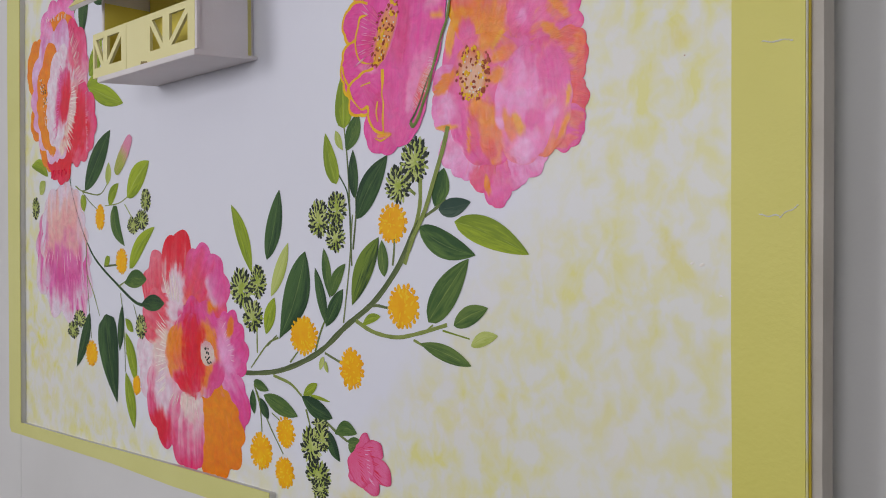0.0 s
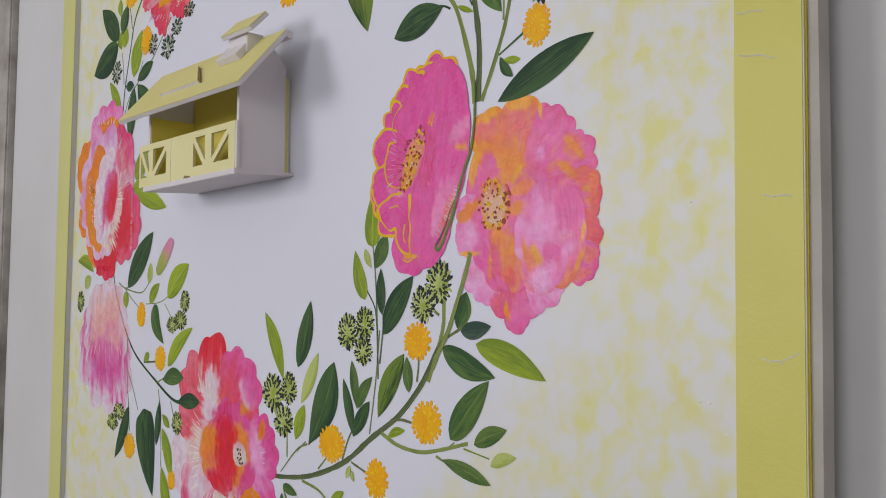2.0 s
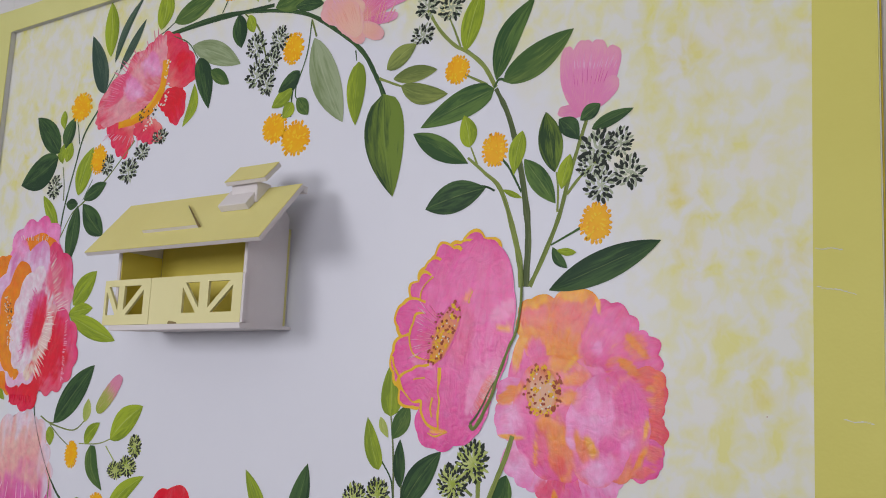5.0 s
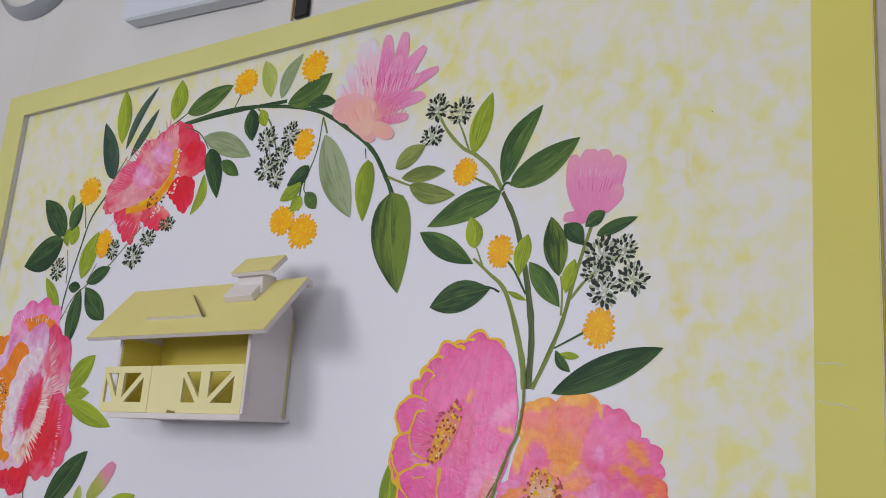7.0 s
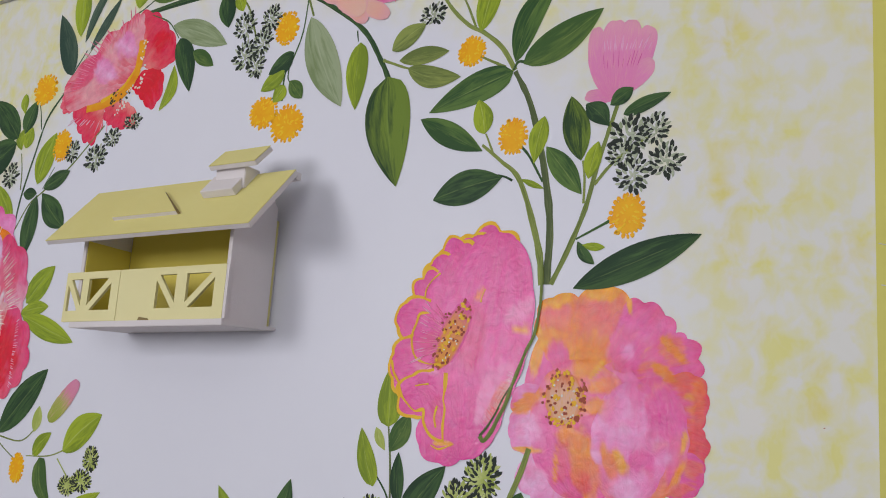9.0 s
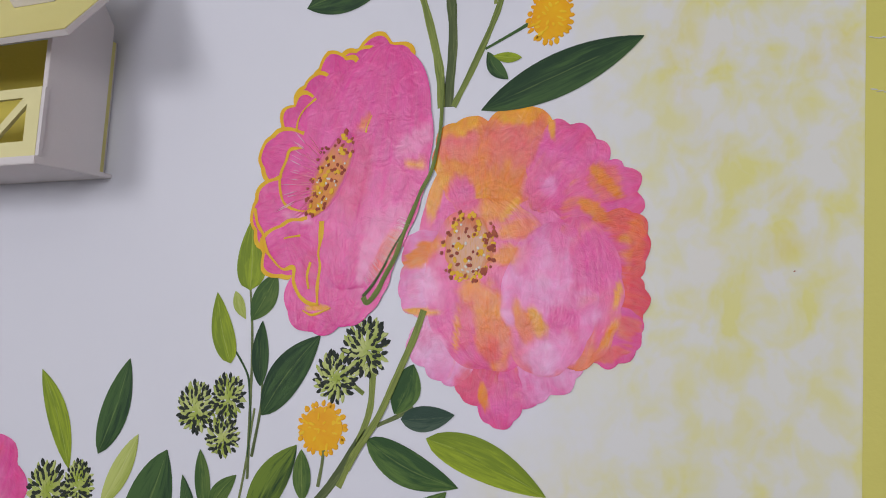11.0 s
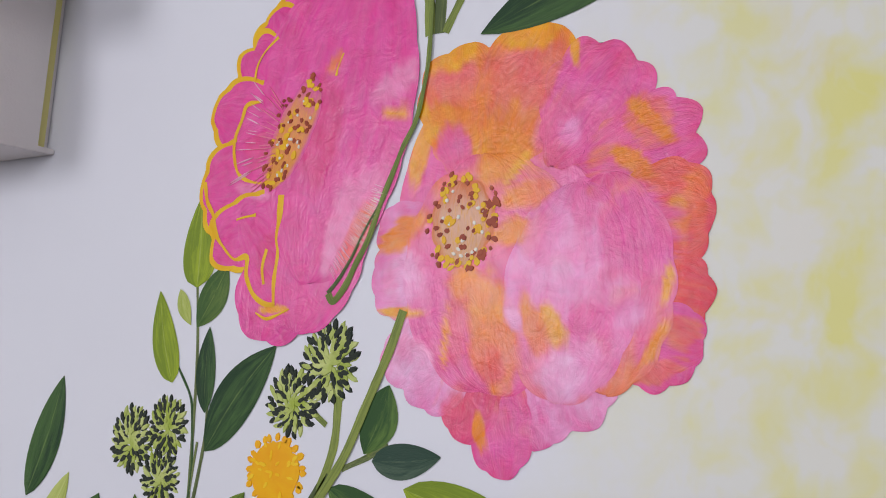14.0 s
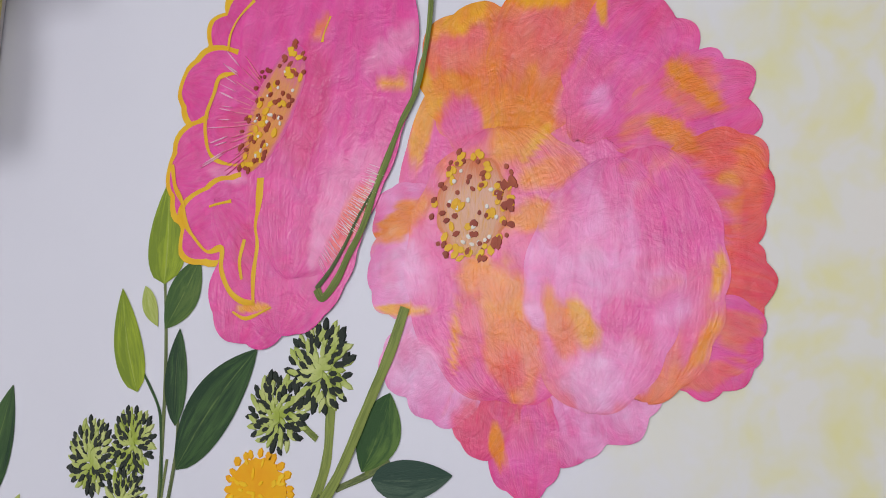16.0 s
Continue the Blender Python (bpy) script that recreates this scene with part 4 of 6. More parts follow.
stem(w, OLIVE, 0.004, 0.002, (-0.5022, 1.8235), (-0.4782, 1.8127), (-0.4705, 1.8098))
stem(w, DARK, 0.0015, 0.0015, (-0.7257, 1.9422), (-0.7267, 1.9362))
leaf(w, LIME, -0.9774, 1.9338, -0.9868, 2.0158, 0.03, -0.0012, 0.49)
leaf(w, TEAL, -0.9667, 1.924, -0.9157, 2.0095, 0.0146, 0.008, 0.44)
leaf(w, TEAL, -0.9544, 1.9115, -0.9082, 1.9747, 0.0154, -0.0005, 0.46)
leaf(w, TEAL, -0.9832, 1.8822, -1.022, 1.9723, 0.0317, -0.002, 0.40)
leaf(w, LIME, -0.8746, 1.9527, -0.8697, 2.011, 0.0322, -0.0034, 0.46)
leaf(w, MID, -0.8494, 1.9582, -0.7674, 1.9837, 0.0313, -0.0014, 0.45)
leaf(w, SAGE, -0.8099, 1.9185, -0.72, 1.8788, 0.0301, 0.0021, 0.46)
leaf(w, DARK, -0.796, 1.8994, -0.7709, 1.8295, 0.029, 0.0025, 0.37)
leaf(w, MID, -0.772, 1.8792, -0.7373, 1.8559, 0.0171, 0.0002, 0.45)
leaf(w, LIME, -0.8, 1.8662, -0.8164, 1.8119, 0.0173, 0.0081, 0.50)
leaf(w, DARK, -0.729, 1.9442, -0.7205, 1.8991, 0.0252, -0.0005, 0.47)
leaf(w, LIME, -0.7108, 1.9397, -0.7003, 1.9154, 0.0157, -0.0004, 0.48)
leaf(w, PALELIME, -0.697, 1.954, -0.7149, 2.0073, 0.0243, -0.0025, 0.51)
leaf(w, SAGE, -0.6794, 1.9493, -0.6505, 2.0041, 0.0216, 0.0061, 0.43)
leaf(w, MID, -0.6668, 1.9396, -0.5994, 1.9679, 0.0327, -0.007, 0.47)
leaf(w, DARK, -0.6343, 1.9341, -0.5892, 1.9291, 0.0172, 0.0015, 0.49)
leaf(w, SAGE, -0.6011, 1.8891, -0.5508, 1.7814, 0.0399, -0.0039, 0.47)
leaf(w, LIME, -0.5323, 1.848, -0.5325, 1.7751, 0.0262, -0.0019, 0.39)
leaf(w, DARK, -0.6202, 1.8523, -0.6525, 1.8316, 0.0217, 0.0026, 0.44)
leaf(w, LIME, -0.6306, 1.8332, -0.6614, 1.8137, 0.02, 0.001, 0.43)
leaf(w, LIME, -0.628, 1.8154, -0.6422, 1.7982, 0.0181, 0.0004, 0.41)
leaf(w, MID, -0.6217, 1.8196, -0.6032, 1.7977, 0.0173, 0.0004, 0.48)
leaf(w, MOSS, -0.4956, 1.8049, -0.476, 1.69, 0.0529, -0.0039, 0.36)
leaf(w, OLIVE, -0.4923, 1.832, -0.4541, 1.8541, 0.0222, 0.0016, 0.45)
leaf(w, OLIVE, -0.4827, 1.8197, -0.4257, 1.8208, 0.0181, 0.0007, 0.47)
leaf(w, OLIVE, -0.472, 1.81, -0.4113, 1.7921, 0.0218, -0.005, 0.45)

# The upper right sprays
w = painted("painted_branch", -0.3154, 1.6264, "olive green painted stems with dark and lime leaves", "painted branch", "wreath branches")
stem(w, OLIVE, 0.0085, 0.003, (-0.3179, 1.5888), (-0.3245, 1.6266), (-0.3436, 1.6828), (-0.3642, 1.7041), (-0.3839, 1.7212))
stem(w, DARKOLIVE, 0.0085, 0.006, (-0.3144, 1.5889), (-0.3129, 1.6371), (-0.3186, 1.6814), (-0.3288, 1.7274), (-0.3391, 1.7602), (-0.3538, 1.7885))
stem(w, OLIVE, 0.006, 0.004, (-0.3539, 1.7898), (-0.3688, 1.8146), (-0.3883, 1.8327), (-0.405, 1.8432), (-0.4244, 1.8633), (-0.4411, 1.8888))
stem(w, OLIVE, 0.006, 0.004, (-0.3101, 1.5888), (-0.2968, 1.6153), (-0.2812, 1.6523), (-0.2713, 1.6897), (-0.2611, 1.7219), (-0.2534, 1.746))
stem(w, OLIVE, 0.0035, 0.003, (-0.2734, 1.6735), (-0.2597, 1.689), (-0.2432, 1.7014), (-0.2268, 1.711))
stem(w, OLIVE, 0.003, 0.002, (-0.2827, 1.6577), (-0.2825, 1.6794), (-0.2845, 1.696))
stem(w, OLIVE, 0.003, 0.002, (-0.3979, 1.8403), (-0.4064, 1.8606), (-0.4149, 1.878))
stem(w, OLIVE, 0.003, 0.003, (-0.3641, 1.7946), (-0.3815, 1.804), (-0.3921, 1.8102))
stem(w, DARK, 0.0025, 0.003, (-0.3216, 1.6804), (-0.3355, 1.705), (-0.3458, 1.7172))
stem(w, DARK, 0.002, 0.003, (-0.2886, 1.6269), (-0.2745, 1.6334), (-0.2588, 1.6408))
stem(w, OLIVE, 0.0025, 0.002, (-0.3727, 1.7133), (-0.3807, 1.7316))
stem(w, DARK, 0.0025, 0.002, (-0.3513, 1.6843), (-0.358, 1.6881), (-0.3665, 1.6909))
stem(w, DARK, 0.003, 0.003, (-0.3558, 1.79), (-0.3511, 1.7972), (-0.3446, 1.7964))
leaf(w, LIME, -0.3919, 1.835, -0.3729, 1.9016, 0.0244, 0.0017, 0.45)
leaf(w, GREEN, -0.3537, 1.7975, -0.3121, 1.8765, 0.0269, 0.0086, 0.46)
leaf(w, MID, -0.3458, 1.7947, -0.2694, 1.8348, 0.0322, -0.0027, 0.43)
leaf(w, GREEN, -0.3557, 1.7888, -0.4438, 1.7601, 0.0314, -0.0014, 0.37)
leaf(w, GREEN, -0.3834, 1.7153, -0.4526, 1.7548, 0.0236, 0.0005, 0.53)
leaf(w, LIME, -0.3821, 1.7317, -0.3901, 1.766, 0.0202, -0.0013, 0.43)
leaf(w, LIME, -0.3307, 1.6978, -0.3221, 1.7411, 0.0182, 0.0016, 0.57)
leaf(w, DARK, -0.3618, 1.6884, -0.4329, 1.6728, 0.0321, -0.0019, 0.51)
leaf(w, LIME, -0.3206, 1.6743, -0.3418, 1.6844, 0.0052, 0.0002, 0.52)
leaf(w, GREEN, -0.2848, 1.666, -0.3192, 1.7123, 0.021, -0.0002, 0.52)
leaf(w, MOSS, -0.2863, 1.6961, -0.2971, 1.7561, 0.0252, -0.0002, 0.49)
leaf(w, LIME, -0.279, 1.6792, -0.2705, 1.7116, 0.015, 0.0006, 0.50)
leaf(w, DARK, -0.2612, 1.7241, -0.2828, 1.7472, 0.0186, -0.002, 0.57)
leaf(w, DARK, -0.2489, 1.733, -0.2081, 1.7471, 0.0126, 0.0007, 0.42)
leaf(w, DARK, -0.2608, 1.7429, -0.2406, 1.7559, 0.0144, 0.0005, 0.51)
leaf(w, DARK, -0.2894, 1.5847, -0.182, 1.6245, 0.0287, 0.0002, 0.49)
leaf(w, DARK, -0.2868, 1.6246, -0.2714, 1.6045, 0.0096, -0.0022, 0.50)
leaf(w, LIME, -0.2825, 1.6214, -0.2624, 1.6184, 0.0067, -0.0005, 0.52)
seed_head(-0.4417, 1.8955, 0.0148, 0.0168)
seed_head(-0.4108, 1.887, 0.0164, 0.0164)
seed_head(-0.4461, 1.8634, 0.0161, 0.0119)
seed_head(-0.2425, 1.7149, 0.0201, 0.0176)
seed_head(-0.2215, 1.7176, 0.0142, 0.0146)
seed_head(-0.2391, 1.6797, 0.0166, 0.0176)
seed_head(-0.2119, 1.6887, 0.0161, 0.0158)
seed_head(-0.2487, 1.6991, 0.0146, 0.0136)
pompon(-0.7454, 1.9836, 0.0203, 0.0178)
pompon(-0.6296, 1.9834, 0.02, 0.02)
pompon(-0.6332, 1.8824, 0.0161, 0.0199)
pompon(-0.6549, 1.7884, 0.0196, 0.0184)
pompon(-0.6209, 1.7715, 0.0224, 0.0207)
pompon(-0.4008, 1.8163, 0.0152, 0.0152)
pompon(-0.3528, 1.7258, 0.0147, 0.0176)
pompon(-0.2433, 1.6446, 0.016, 0.0189)
seed_head(-0.6562, 1.8989, 0.0147, 0.0164)
seed_head(-0.6946, 1.8974, 0.0171, 0.0175)
seed_head(-0.666, 1.8735, 0.0148, 0.0163)
seed_head(-0.6915, 1.8603, 0.0169, 0.0187)
seed_head(-0.6726, 1.8456, 0.0138, 0.0161)

# The upper left branch
w = painted("painted_branch", -1.0236, 1.7517, "dark green painted branch with broad leaves rising to the red flower", "painted branch", "wreath branches")
stem(w, DARK, 0.0035, 0.004, (-1.0524, 1.6736), (-1.0475, 1.7251), (-1.0321, 1.7846), (-1.0186, 1.8284), (-0.9905, 1.8624), (-0.9719, 1.8849))
stem(w, DARK, 0.0025, 0.0015, (-1.0276, 1.8153), (-1.0334, 1.8381), (-1.0376, 1.8495))
stem(w, OLIVE, 0.0025, 0.002, (-1.0508, 1.7373), (-1.0536, 1.7618), (-1.0602, 1.7869))
stem(w, OLIVE, 0.0025, 0.0025, (-1.0493, 1.6854), (-1.029, 1.7161), (-1.006, 1.7306), (-0.9646, 1.7555), (-0.931, 1.7843), (-0.9076, 1.8056))
stem(w, DARK, 0.0015, 0.0015, (-1.007, 1.7347), (-0.9897, 1.7613))
stem(w, TEAL, 0.003, 0.002, (-0.9832, 1.8822), (-0.9605, 1.9123))
stem(w, OLIVE, 0.0015, 0.0015, (-0.9678, 1.8926), (-0.9493, 1.9148))
leaf(w, DARK, -1.0711, 1.8086, -1.1336, 1.8685, 0.0358, -0.0016, 0.43)
leaf(w, DARK, -1.0597, 1.8133, -1.0443, 1.8561, 0.027, 0.0021, 0.47)
leaf(w, LIME, -1.0658, 1.8415, -1.0708, 1.87, 0.0154, 0.0015, 0.57)
leaf(w, LIME, -1.0614, 1.7912, -1.0628, 1.8203, 0.0156, 0.0053, 0.52)
leaf(w, LIME, -1.053, 1.7929, -1.0451, 1.8203, 0.0217, 0.0009, 0.46)
leaf(w, DARK, -1.0733, 1.8021, -1.1566, 1.7691, 0.0482, 0.0043, 0.44)
leaf(w, LIME, -1.0567, 1.6896, -1.0986, 1.7485, 0.0206, -0.002, 0.47)
leaf(w, DARK, -1.0432, 1.732, -1.0167, 1.7297, 0.0155, -0.0004, 0.48)
leaf(w, DARK, -1.0262, 1.6456, -1.016, 1.7273, 0.0289, 0.0009, 0.52)
leaf(w, DARK, -1.0056, 1.729, -0.956, 1.6817, 0.0323, -0.0026, 0.53)
leaf(w, DARK, -1.0046, 1.7346, -0.9584, 1.7535, 0.0214, 0.0002, 0.48)
leaf(w, LIME, -1.0185, 1.7417, -0.9951, 1.8073, 0.034, 0.0032, 0.46)
pompon(-1.0314, 1.8697, 0.0229, 0.0208)
pompon(-0.9809, 1.7884, 0.0169, 0.0204)
seed_head(-0.9155, 1.7659, 0.0203, 0.0173)
seed_head(-0.8905, 1.7884, 0.0156, 0.0118)
seed_head(-0.8581, 1.8046, 0.0163, 0.0102)
seed_head(-0.9597, 1.7787, 0.0131, 0.0145)
seed_head(-1.0745, 1.7592, 0.0169, 0.0167)

# The red and pale pink flower on the upper left branch
w = painted("painted_flower", -0.8857, 1.8582, "red and dusty pink painted flower with an orange throat", "painted flower", "wreath flowers")
wash("crimson", -0.8432, 1.9157, -0.8113, 1.8877, 0.0317, -0.0005, 0.66)
wash("rose", -0.9823, 1.8532, -0.9304, 1.9081, 0.0339, -0.0005, 0.54)
wash("pearl_and_gloss", -0.9319, 1.8637, -0.9158, 1.8939, 0.0501, -0.0025, 0.53)
wash("pearl_and_gloss", -0.8984, 1.8916, -0.8825, 1.9215, 0.0471, -0.0036, 0.55)
peony_petal(w, "white_coral", -0.9576, 1.8488, -0.9959, 1.845, 0.0277, 0.0016, 0.60, ruffle=0.1)
peony_petal(w, "raspberry", -0.9138, 1.8336, -0.9523, 1.8019, 0.0756, -0.0098, 0.64, ruffle=0.12)
peony_petal(w, "raspberry", -0.8806, 1.834, -0.8936, 1.8027, 0.0611, 0.0047, 0.47, ruffle=0.1)
peony_petal(w, "crimson", -0.8641, 1.8594, -0.8225, 1.8216, 0.0422, 0.0105, 0.51, ruffle=0.07)
peony_petal(w, "raspberry", -0.866, 1.8794, -0.821, 1.9219, 0.0969, -0.0001, 0.71, ruffle=0.07)
peony_petal(w, "dusty", -0.8632, 1.8554, -0.9917, 1.8576, 0.0673, -0.0137, 0.74, ruffle=0.07)
peony_petal(w, "dusty", -0.8649, 1.8634, -0.9328, 1.919, 0.0645, 0.0072, 0.71, ruffle=0.07)
peony_petal(w, "dusty", -0.8571, 1.8781, -0.8866, 1.9416, 0.0627, 0.0157, 0.74, ruffle=0.07)
stem(w, ORANGE, 0.012, 0.014, (-0.9453, 1.8314), (-0.9138, 1.8336), (-0.8845, 1.8422), (-0.8649, 1.8634), (-0.8596, 1.8903), (-0.859, 1.9085))
stem(w, SAFFRON, 0.006, 0.005, (-0.9202, 1.8368), (-0.8862, 1.8503), (-0.8666, 1.8715))
dots(w, BLACK, -0.9024, 1.8325, -0.868, 1.8521, 0.011, 0.0030, 22)
dots(w, WHITE, -0.8988, 1.8164, -0.8522, 1.8541, 0.008, 0.0028, 28)
dots(w, WHITE, -0.8522, 1.8541, -0.8545, 1.9078, 0.006, 0.0026, 20)
rays(w, ROSELINE, -0.9659, 1.8596, -0.9304, 1.9081, -0.8688, 1.8561, 16, 0.035, 0.0012)
rays(w, ROSELINE, -0.9304, 1.9081, -0.8702, 1.9318, -0.8649, 1.8634, 12, 0.03, 0.0012)
rays(w, PINKLINE, -0.9692, 1.8235, -0.9028, 1.809, -0.905, 1.8445, 10, 0.02, 0.0012)

# The feathery pink flower at the top of the arch
w = painted("painted_flower", -0.543, 1.9057, "feathery pink painted flower fading to peach at its base", "painted flower", "wreath flowers")
petal(w, SOFTPINK, -0.5422, 1.8987, -0.5884, 1.9491, 0.0213, 0.0033, 0.55)
petal(w, SOFTPINK, -0.5426, 1.9022, -0.5746, 1.9754, 0.017, 0.0026, 0.57)
petal(w, SOFTPINK, -0.5426, 1.9022, -0.5579, 1.9974, 0.0222, -0.0011, 0.57)
petal(w, SOFTPINK, -0.5385, 1.9015, -0.5442, 2.0017, 0.0274, -0.0021, 0.54)
petal(w, FEATHER, -0.5303, 1.9002, -0.5196, 2, 0.0214, -0.0057, 0.55)
petal(w, FEATHER, -0.5303, 1.9002, -0.4947, 1.998, 0.0212, -0.009, 0.56)
petal(w, FEATHER, -0.5303, 1.9002, -0.4653, 1.9742, 0.0201, 0.0017, 0.58)
petal(w, FEATHER, -0.5263, 1.8995, -0.4438, 1.9439, 0.015, 0.0055, 0.58)
petal(w, FEATHER, -0.5298, 1.8953, -0.4597, 1.9146, 0.0162, 0.005, 0.60)
petal(w, FEATHER, -0.5343, 1.9008, -0.4982, 1.9707, 0.0214, -0.0031, 0.51)
petal(w, FEATHER, -0.5303, 1.9002, -0.472, 1.9413, 0.0153, 0.001, 0.53)
petal(w, FEATHER, -0.5333, 1.8917, -0.4802, 1.8919, 0.0122, 0.0009, 0.59)
petal(w, PEACH, -0.5414, 1.8916, -0.4996, 1.8715, 0.018, 0.0014, 0.56)
petal(w, PEACH, -0.5585, 1.8978, -0.5269, 1.8702, 0.016, 0.0006, 0.56)
petal(w, PEACH, -0.5274, 1.91, -0.5924, 1.9211, 0.0364, 0.001, 0.57)
petal(w, PEACH, -0.532, 1.8798, -0.5709, 1.9316, 0.036, 0.0008, 0.54)
rays(w, PINKLINE, -0.571, 1.923, -0.48, 1.923, -0.525, 1.852, 22, 0.040, 0.0014)
rays(w, MAGLINE, -0.553, 1.941, -0.484, 1.927, -0.525, 1.852, 14, 0.022, 0.0008)
rays(w, PALELINE, -0.563, 1.96, -0.482, 1.943, -0.525, 1.852, 16, 0.014, 0.0014)
rays(w, SALMONLINE, -0.576, 1.901, -0.491, 1.886, -0.523, 1.839, 20, 0.030, 0.0014)

# The pink tulip bud on the upper right spray
w = painted("painted_flower", -0.2546, 1.777, "bright pink painted tulip bud on an olive stem", "painted flower", "wreath flowers")
petal(w, BUDPINK, -0.2593, 1.7483, -0.2843, 1.7547, 0.012, -0.0011, 0.58)
petal(w, BUDPINK, -0.2593, 1.7483, -0.2758, 1.8171, 0.0205, 0.0034, 0.52)
petal(w, BUDPINK, -0.2452, 1.7546, -0.2266, 1.8102, 0.0209, -0.0007, 0.59)
petal(w, BUDPINK, -0.2536, 1.75, -0.2245, 1.779, 0.0177, -0.0006, 0.70)
petal(w, BUDPINK, -0.2563, 1.7481, -0.2581, 1.8215, 0.0267, 0.0023, 0.56)
petal(w, BUDPINK, -0.2536, 1.7489, -0.2428, 1.8182, 0.0265, 0.0003, 0.56)
rays(w, PALELINE, -0.268, 1.793, -0.228, 1.788, -0.259, 1.735, 15, 0.018, 0.0009)
rays(w, MAGLINE, -0.269, 1.777, -0.235, 1.775, -0.259, 1.73, 9, 0.020, 0.0006)

# The large magenta flower
w = painted("painted_flower", -0.3913, 1.5398, "large magenta painted flower with yellow edged petals seen from the side", "painted flower", "wreath flowers")
wash("magenta_pale", -0.343, 1.533, -0.374, 1.469, 0.0264, 0, 0.5)
wash("magenta_pale", -0.349, 1.555, -0.326, 1.576, 0.0198, 0, 0.5)
wash("magenta_dark", -0.43, 1.528, -0.423, 1.552, 0.0196, 0, 0.5)
wash("magenta_dark", -0.387, 1.51, -0.38, 1.578, 0.031, 0, 0.5)
wash("magenta_dark", -0.417, 1.495, -0.41, 1.459, 0.017, 0, 0.5)
wash("salmon", -0.345, 1.507, -0.364, 1.472, 0.013, 0, 0.5)
wash("orange", -0.383, 1.576, -0.373, 1.588, 0.0094, 0, 0.5)
wash("gold", -0.418, 1.452, -0.395, 1.452, 0.0051, 0, 0.5)
wash("gold", -0.348, 1.548, -0.325, 1.552, 0.0063, 0, 0.5)
wash("magenta_pale", -0.446, 1.522, -0.415, 1.512, 0.0085, 0, 0.5)
peony_petal(w, "magenta", -0.393, 1.567, -0.359, 1.639, 0.0501, 0, 0.78, rim=SAFFRON, ruffle=0.09)
peony_petal(w, "magenta", -0.398, 1.563, -0.381, 1.635, 0.0374, 0, 0.78, rim=SAFFRON, ruffle=0.09)
peony_petal(w, "magenta", -0.402, 1.563, -0.404, 1.633, 0.0351, 0, 0.78, rim=SAFFRON, ruffle=0.09)
peony_petal(w, "magenta", -0.398, 1.558, -0.423, 1.617, 0.0361, 0, 0.78, rim=SAFFRON, ruffle=0.09)
peony_petal(w, "magenta", -0.398, 1.554, -0.439, 1.599, 0.0374, 0, 0.78, rim=SAFFRON, ruffle=0.09)
peony_petal(w, "magenta", -0.392, 1.547, -0.461, 1.566, 0.0383, 0, 0.78, rim=SAFFRON, ruffle=0.06)
peony_petal(w, "magenta", -0.39, 1.522, -0.465, 1.518, 0.0518, 0, 0.78, rim=SAFFRON, ruffle=0.06)
peony_petal(w, "magenta", -0.389, 1.507, -0.454, 1.487, 0.0358, 0, 0.78, rim=SAFFRON, ruffle=0.06)
peony_petal(w, "magenta", -0.394, 1.504, -0.413, 1.435, 0.0536, 0, 0.62, ruffle=0.05)
peony_petal(w, "magenta", -0.435, 1.505, -0.379, 1.444, 0.0383, 0, 0.62, ruffle=0.05)
peony_petal(w, "magenta", -0.402, 1.527, -0.395, 1.62, 0.0577, 0, 0.6, ruffle=0.06)
peony_petal(w, "magenta", -0.389, 1.536, -0.443, 1.544, 0.0391, 0, 0.78, ruffle=0.08)
peony_petal(w, "magenta", -0.389, 1.44, -0.364, 1.524, 0.0558, 0, 0.5, ruffle=0.03, oval=True)
peony_petal(w, "magenta", -0.385, 1.465, -0.359, 1.638, 0.0928, 0, 0.5, ruffle=0.02, oval=True)
stem(w, SAFFRON, 0.0022, 0.0014, (-0.419, 1.603), (-0.428, 1.596), (-0.433, 1.588), (-0.434, 1.579))
stem(w, SAFFRON, 0.003, 0.0022, (-0.428, 1.567), (-0.438, 1.566), (-0.441, 1.558), (-0.445, 1.547), (-0.444, 1.536), (-0.439, 1.526), (-0.427, 1.521), (-0.412, 1.52))
stem(w, SAFFRON, 0.0016, 0.0028, (-0.438, 1.501), (-0.433, 1.502), (-0.424, 1.503))
stem(w, SAFFRON, 0.0028, 0.0034, (-0.465, 1.524), (-0.462, 1.513), (-0.456, 1.504), (-0.453, 1.494), (-0.446, 1.486), (-0.437, 1.479), (-0.428, 1.48), (-0.427, 1.47), (-0.421, 1.46), (-0.413, 1.455), (-0.405, 1.454))
stem(w, SAFFRON, 0.004, 0.0026, (-0.407, 1.513), (-0.407, 1.5), (-0.408, 1.49), (-0.406, 1.481), (-0.407, 1.467), (-0.406, 1.454))
stem(w, SAFFRON, 0.0014, 0.0022, (-0.414, 1.484), (-0.416, 1.474), (-0.414, 1.465))
stem(w, SAFFRON, 0.002, 0.0012, (-0.418, 1.45), (-0.411, 1.447), (-0.405, 1.448), (-0.395, 1.452))
stem(w, SAFFRON, 0.0014, 0.0014, (-0.372, 1.587), (-0.375, 1.58), (-0.376, 1.575))
petal(w, PEACHSTRIP, -0.416, 1.517, -0.389, 1.575, 0.0251, 0, 0.5, ruffle=0.05, oval=True)
dots(w, SAFFRON, -0.417, 1.519, -0.39, 1.573, 0.011, 0.0036, 34)
dots(w, WHITE, -0.413, 1.523, -0.393, 1.566, 0.008, 0.0018, 16)
dots(w, BROWN, -0.417, 1.517, -0.389, 1.577, 0.012, 0.0028, 44)
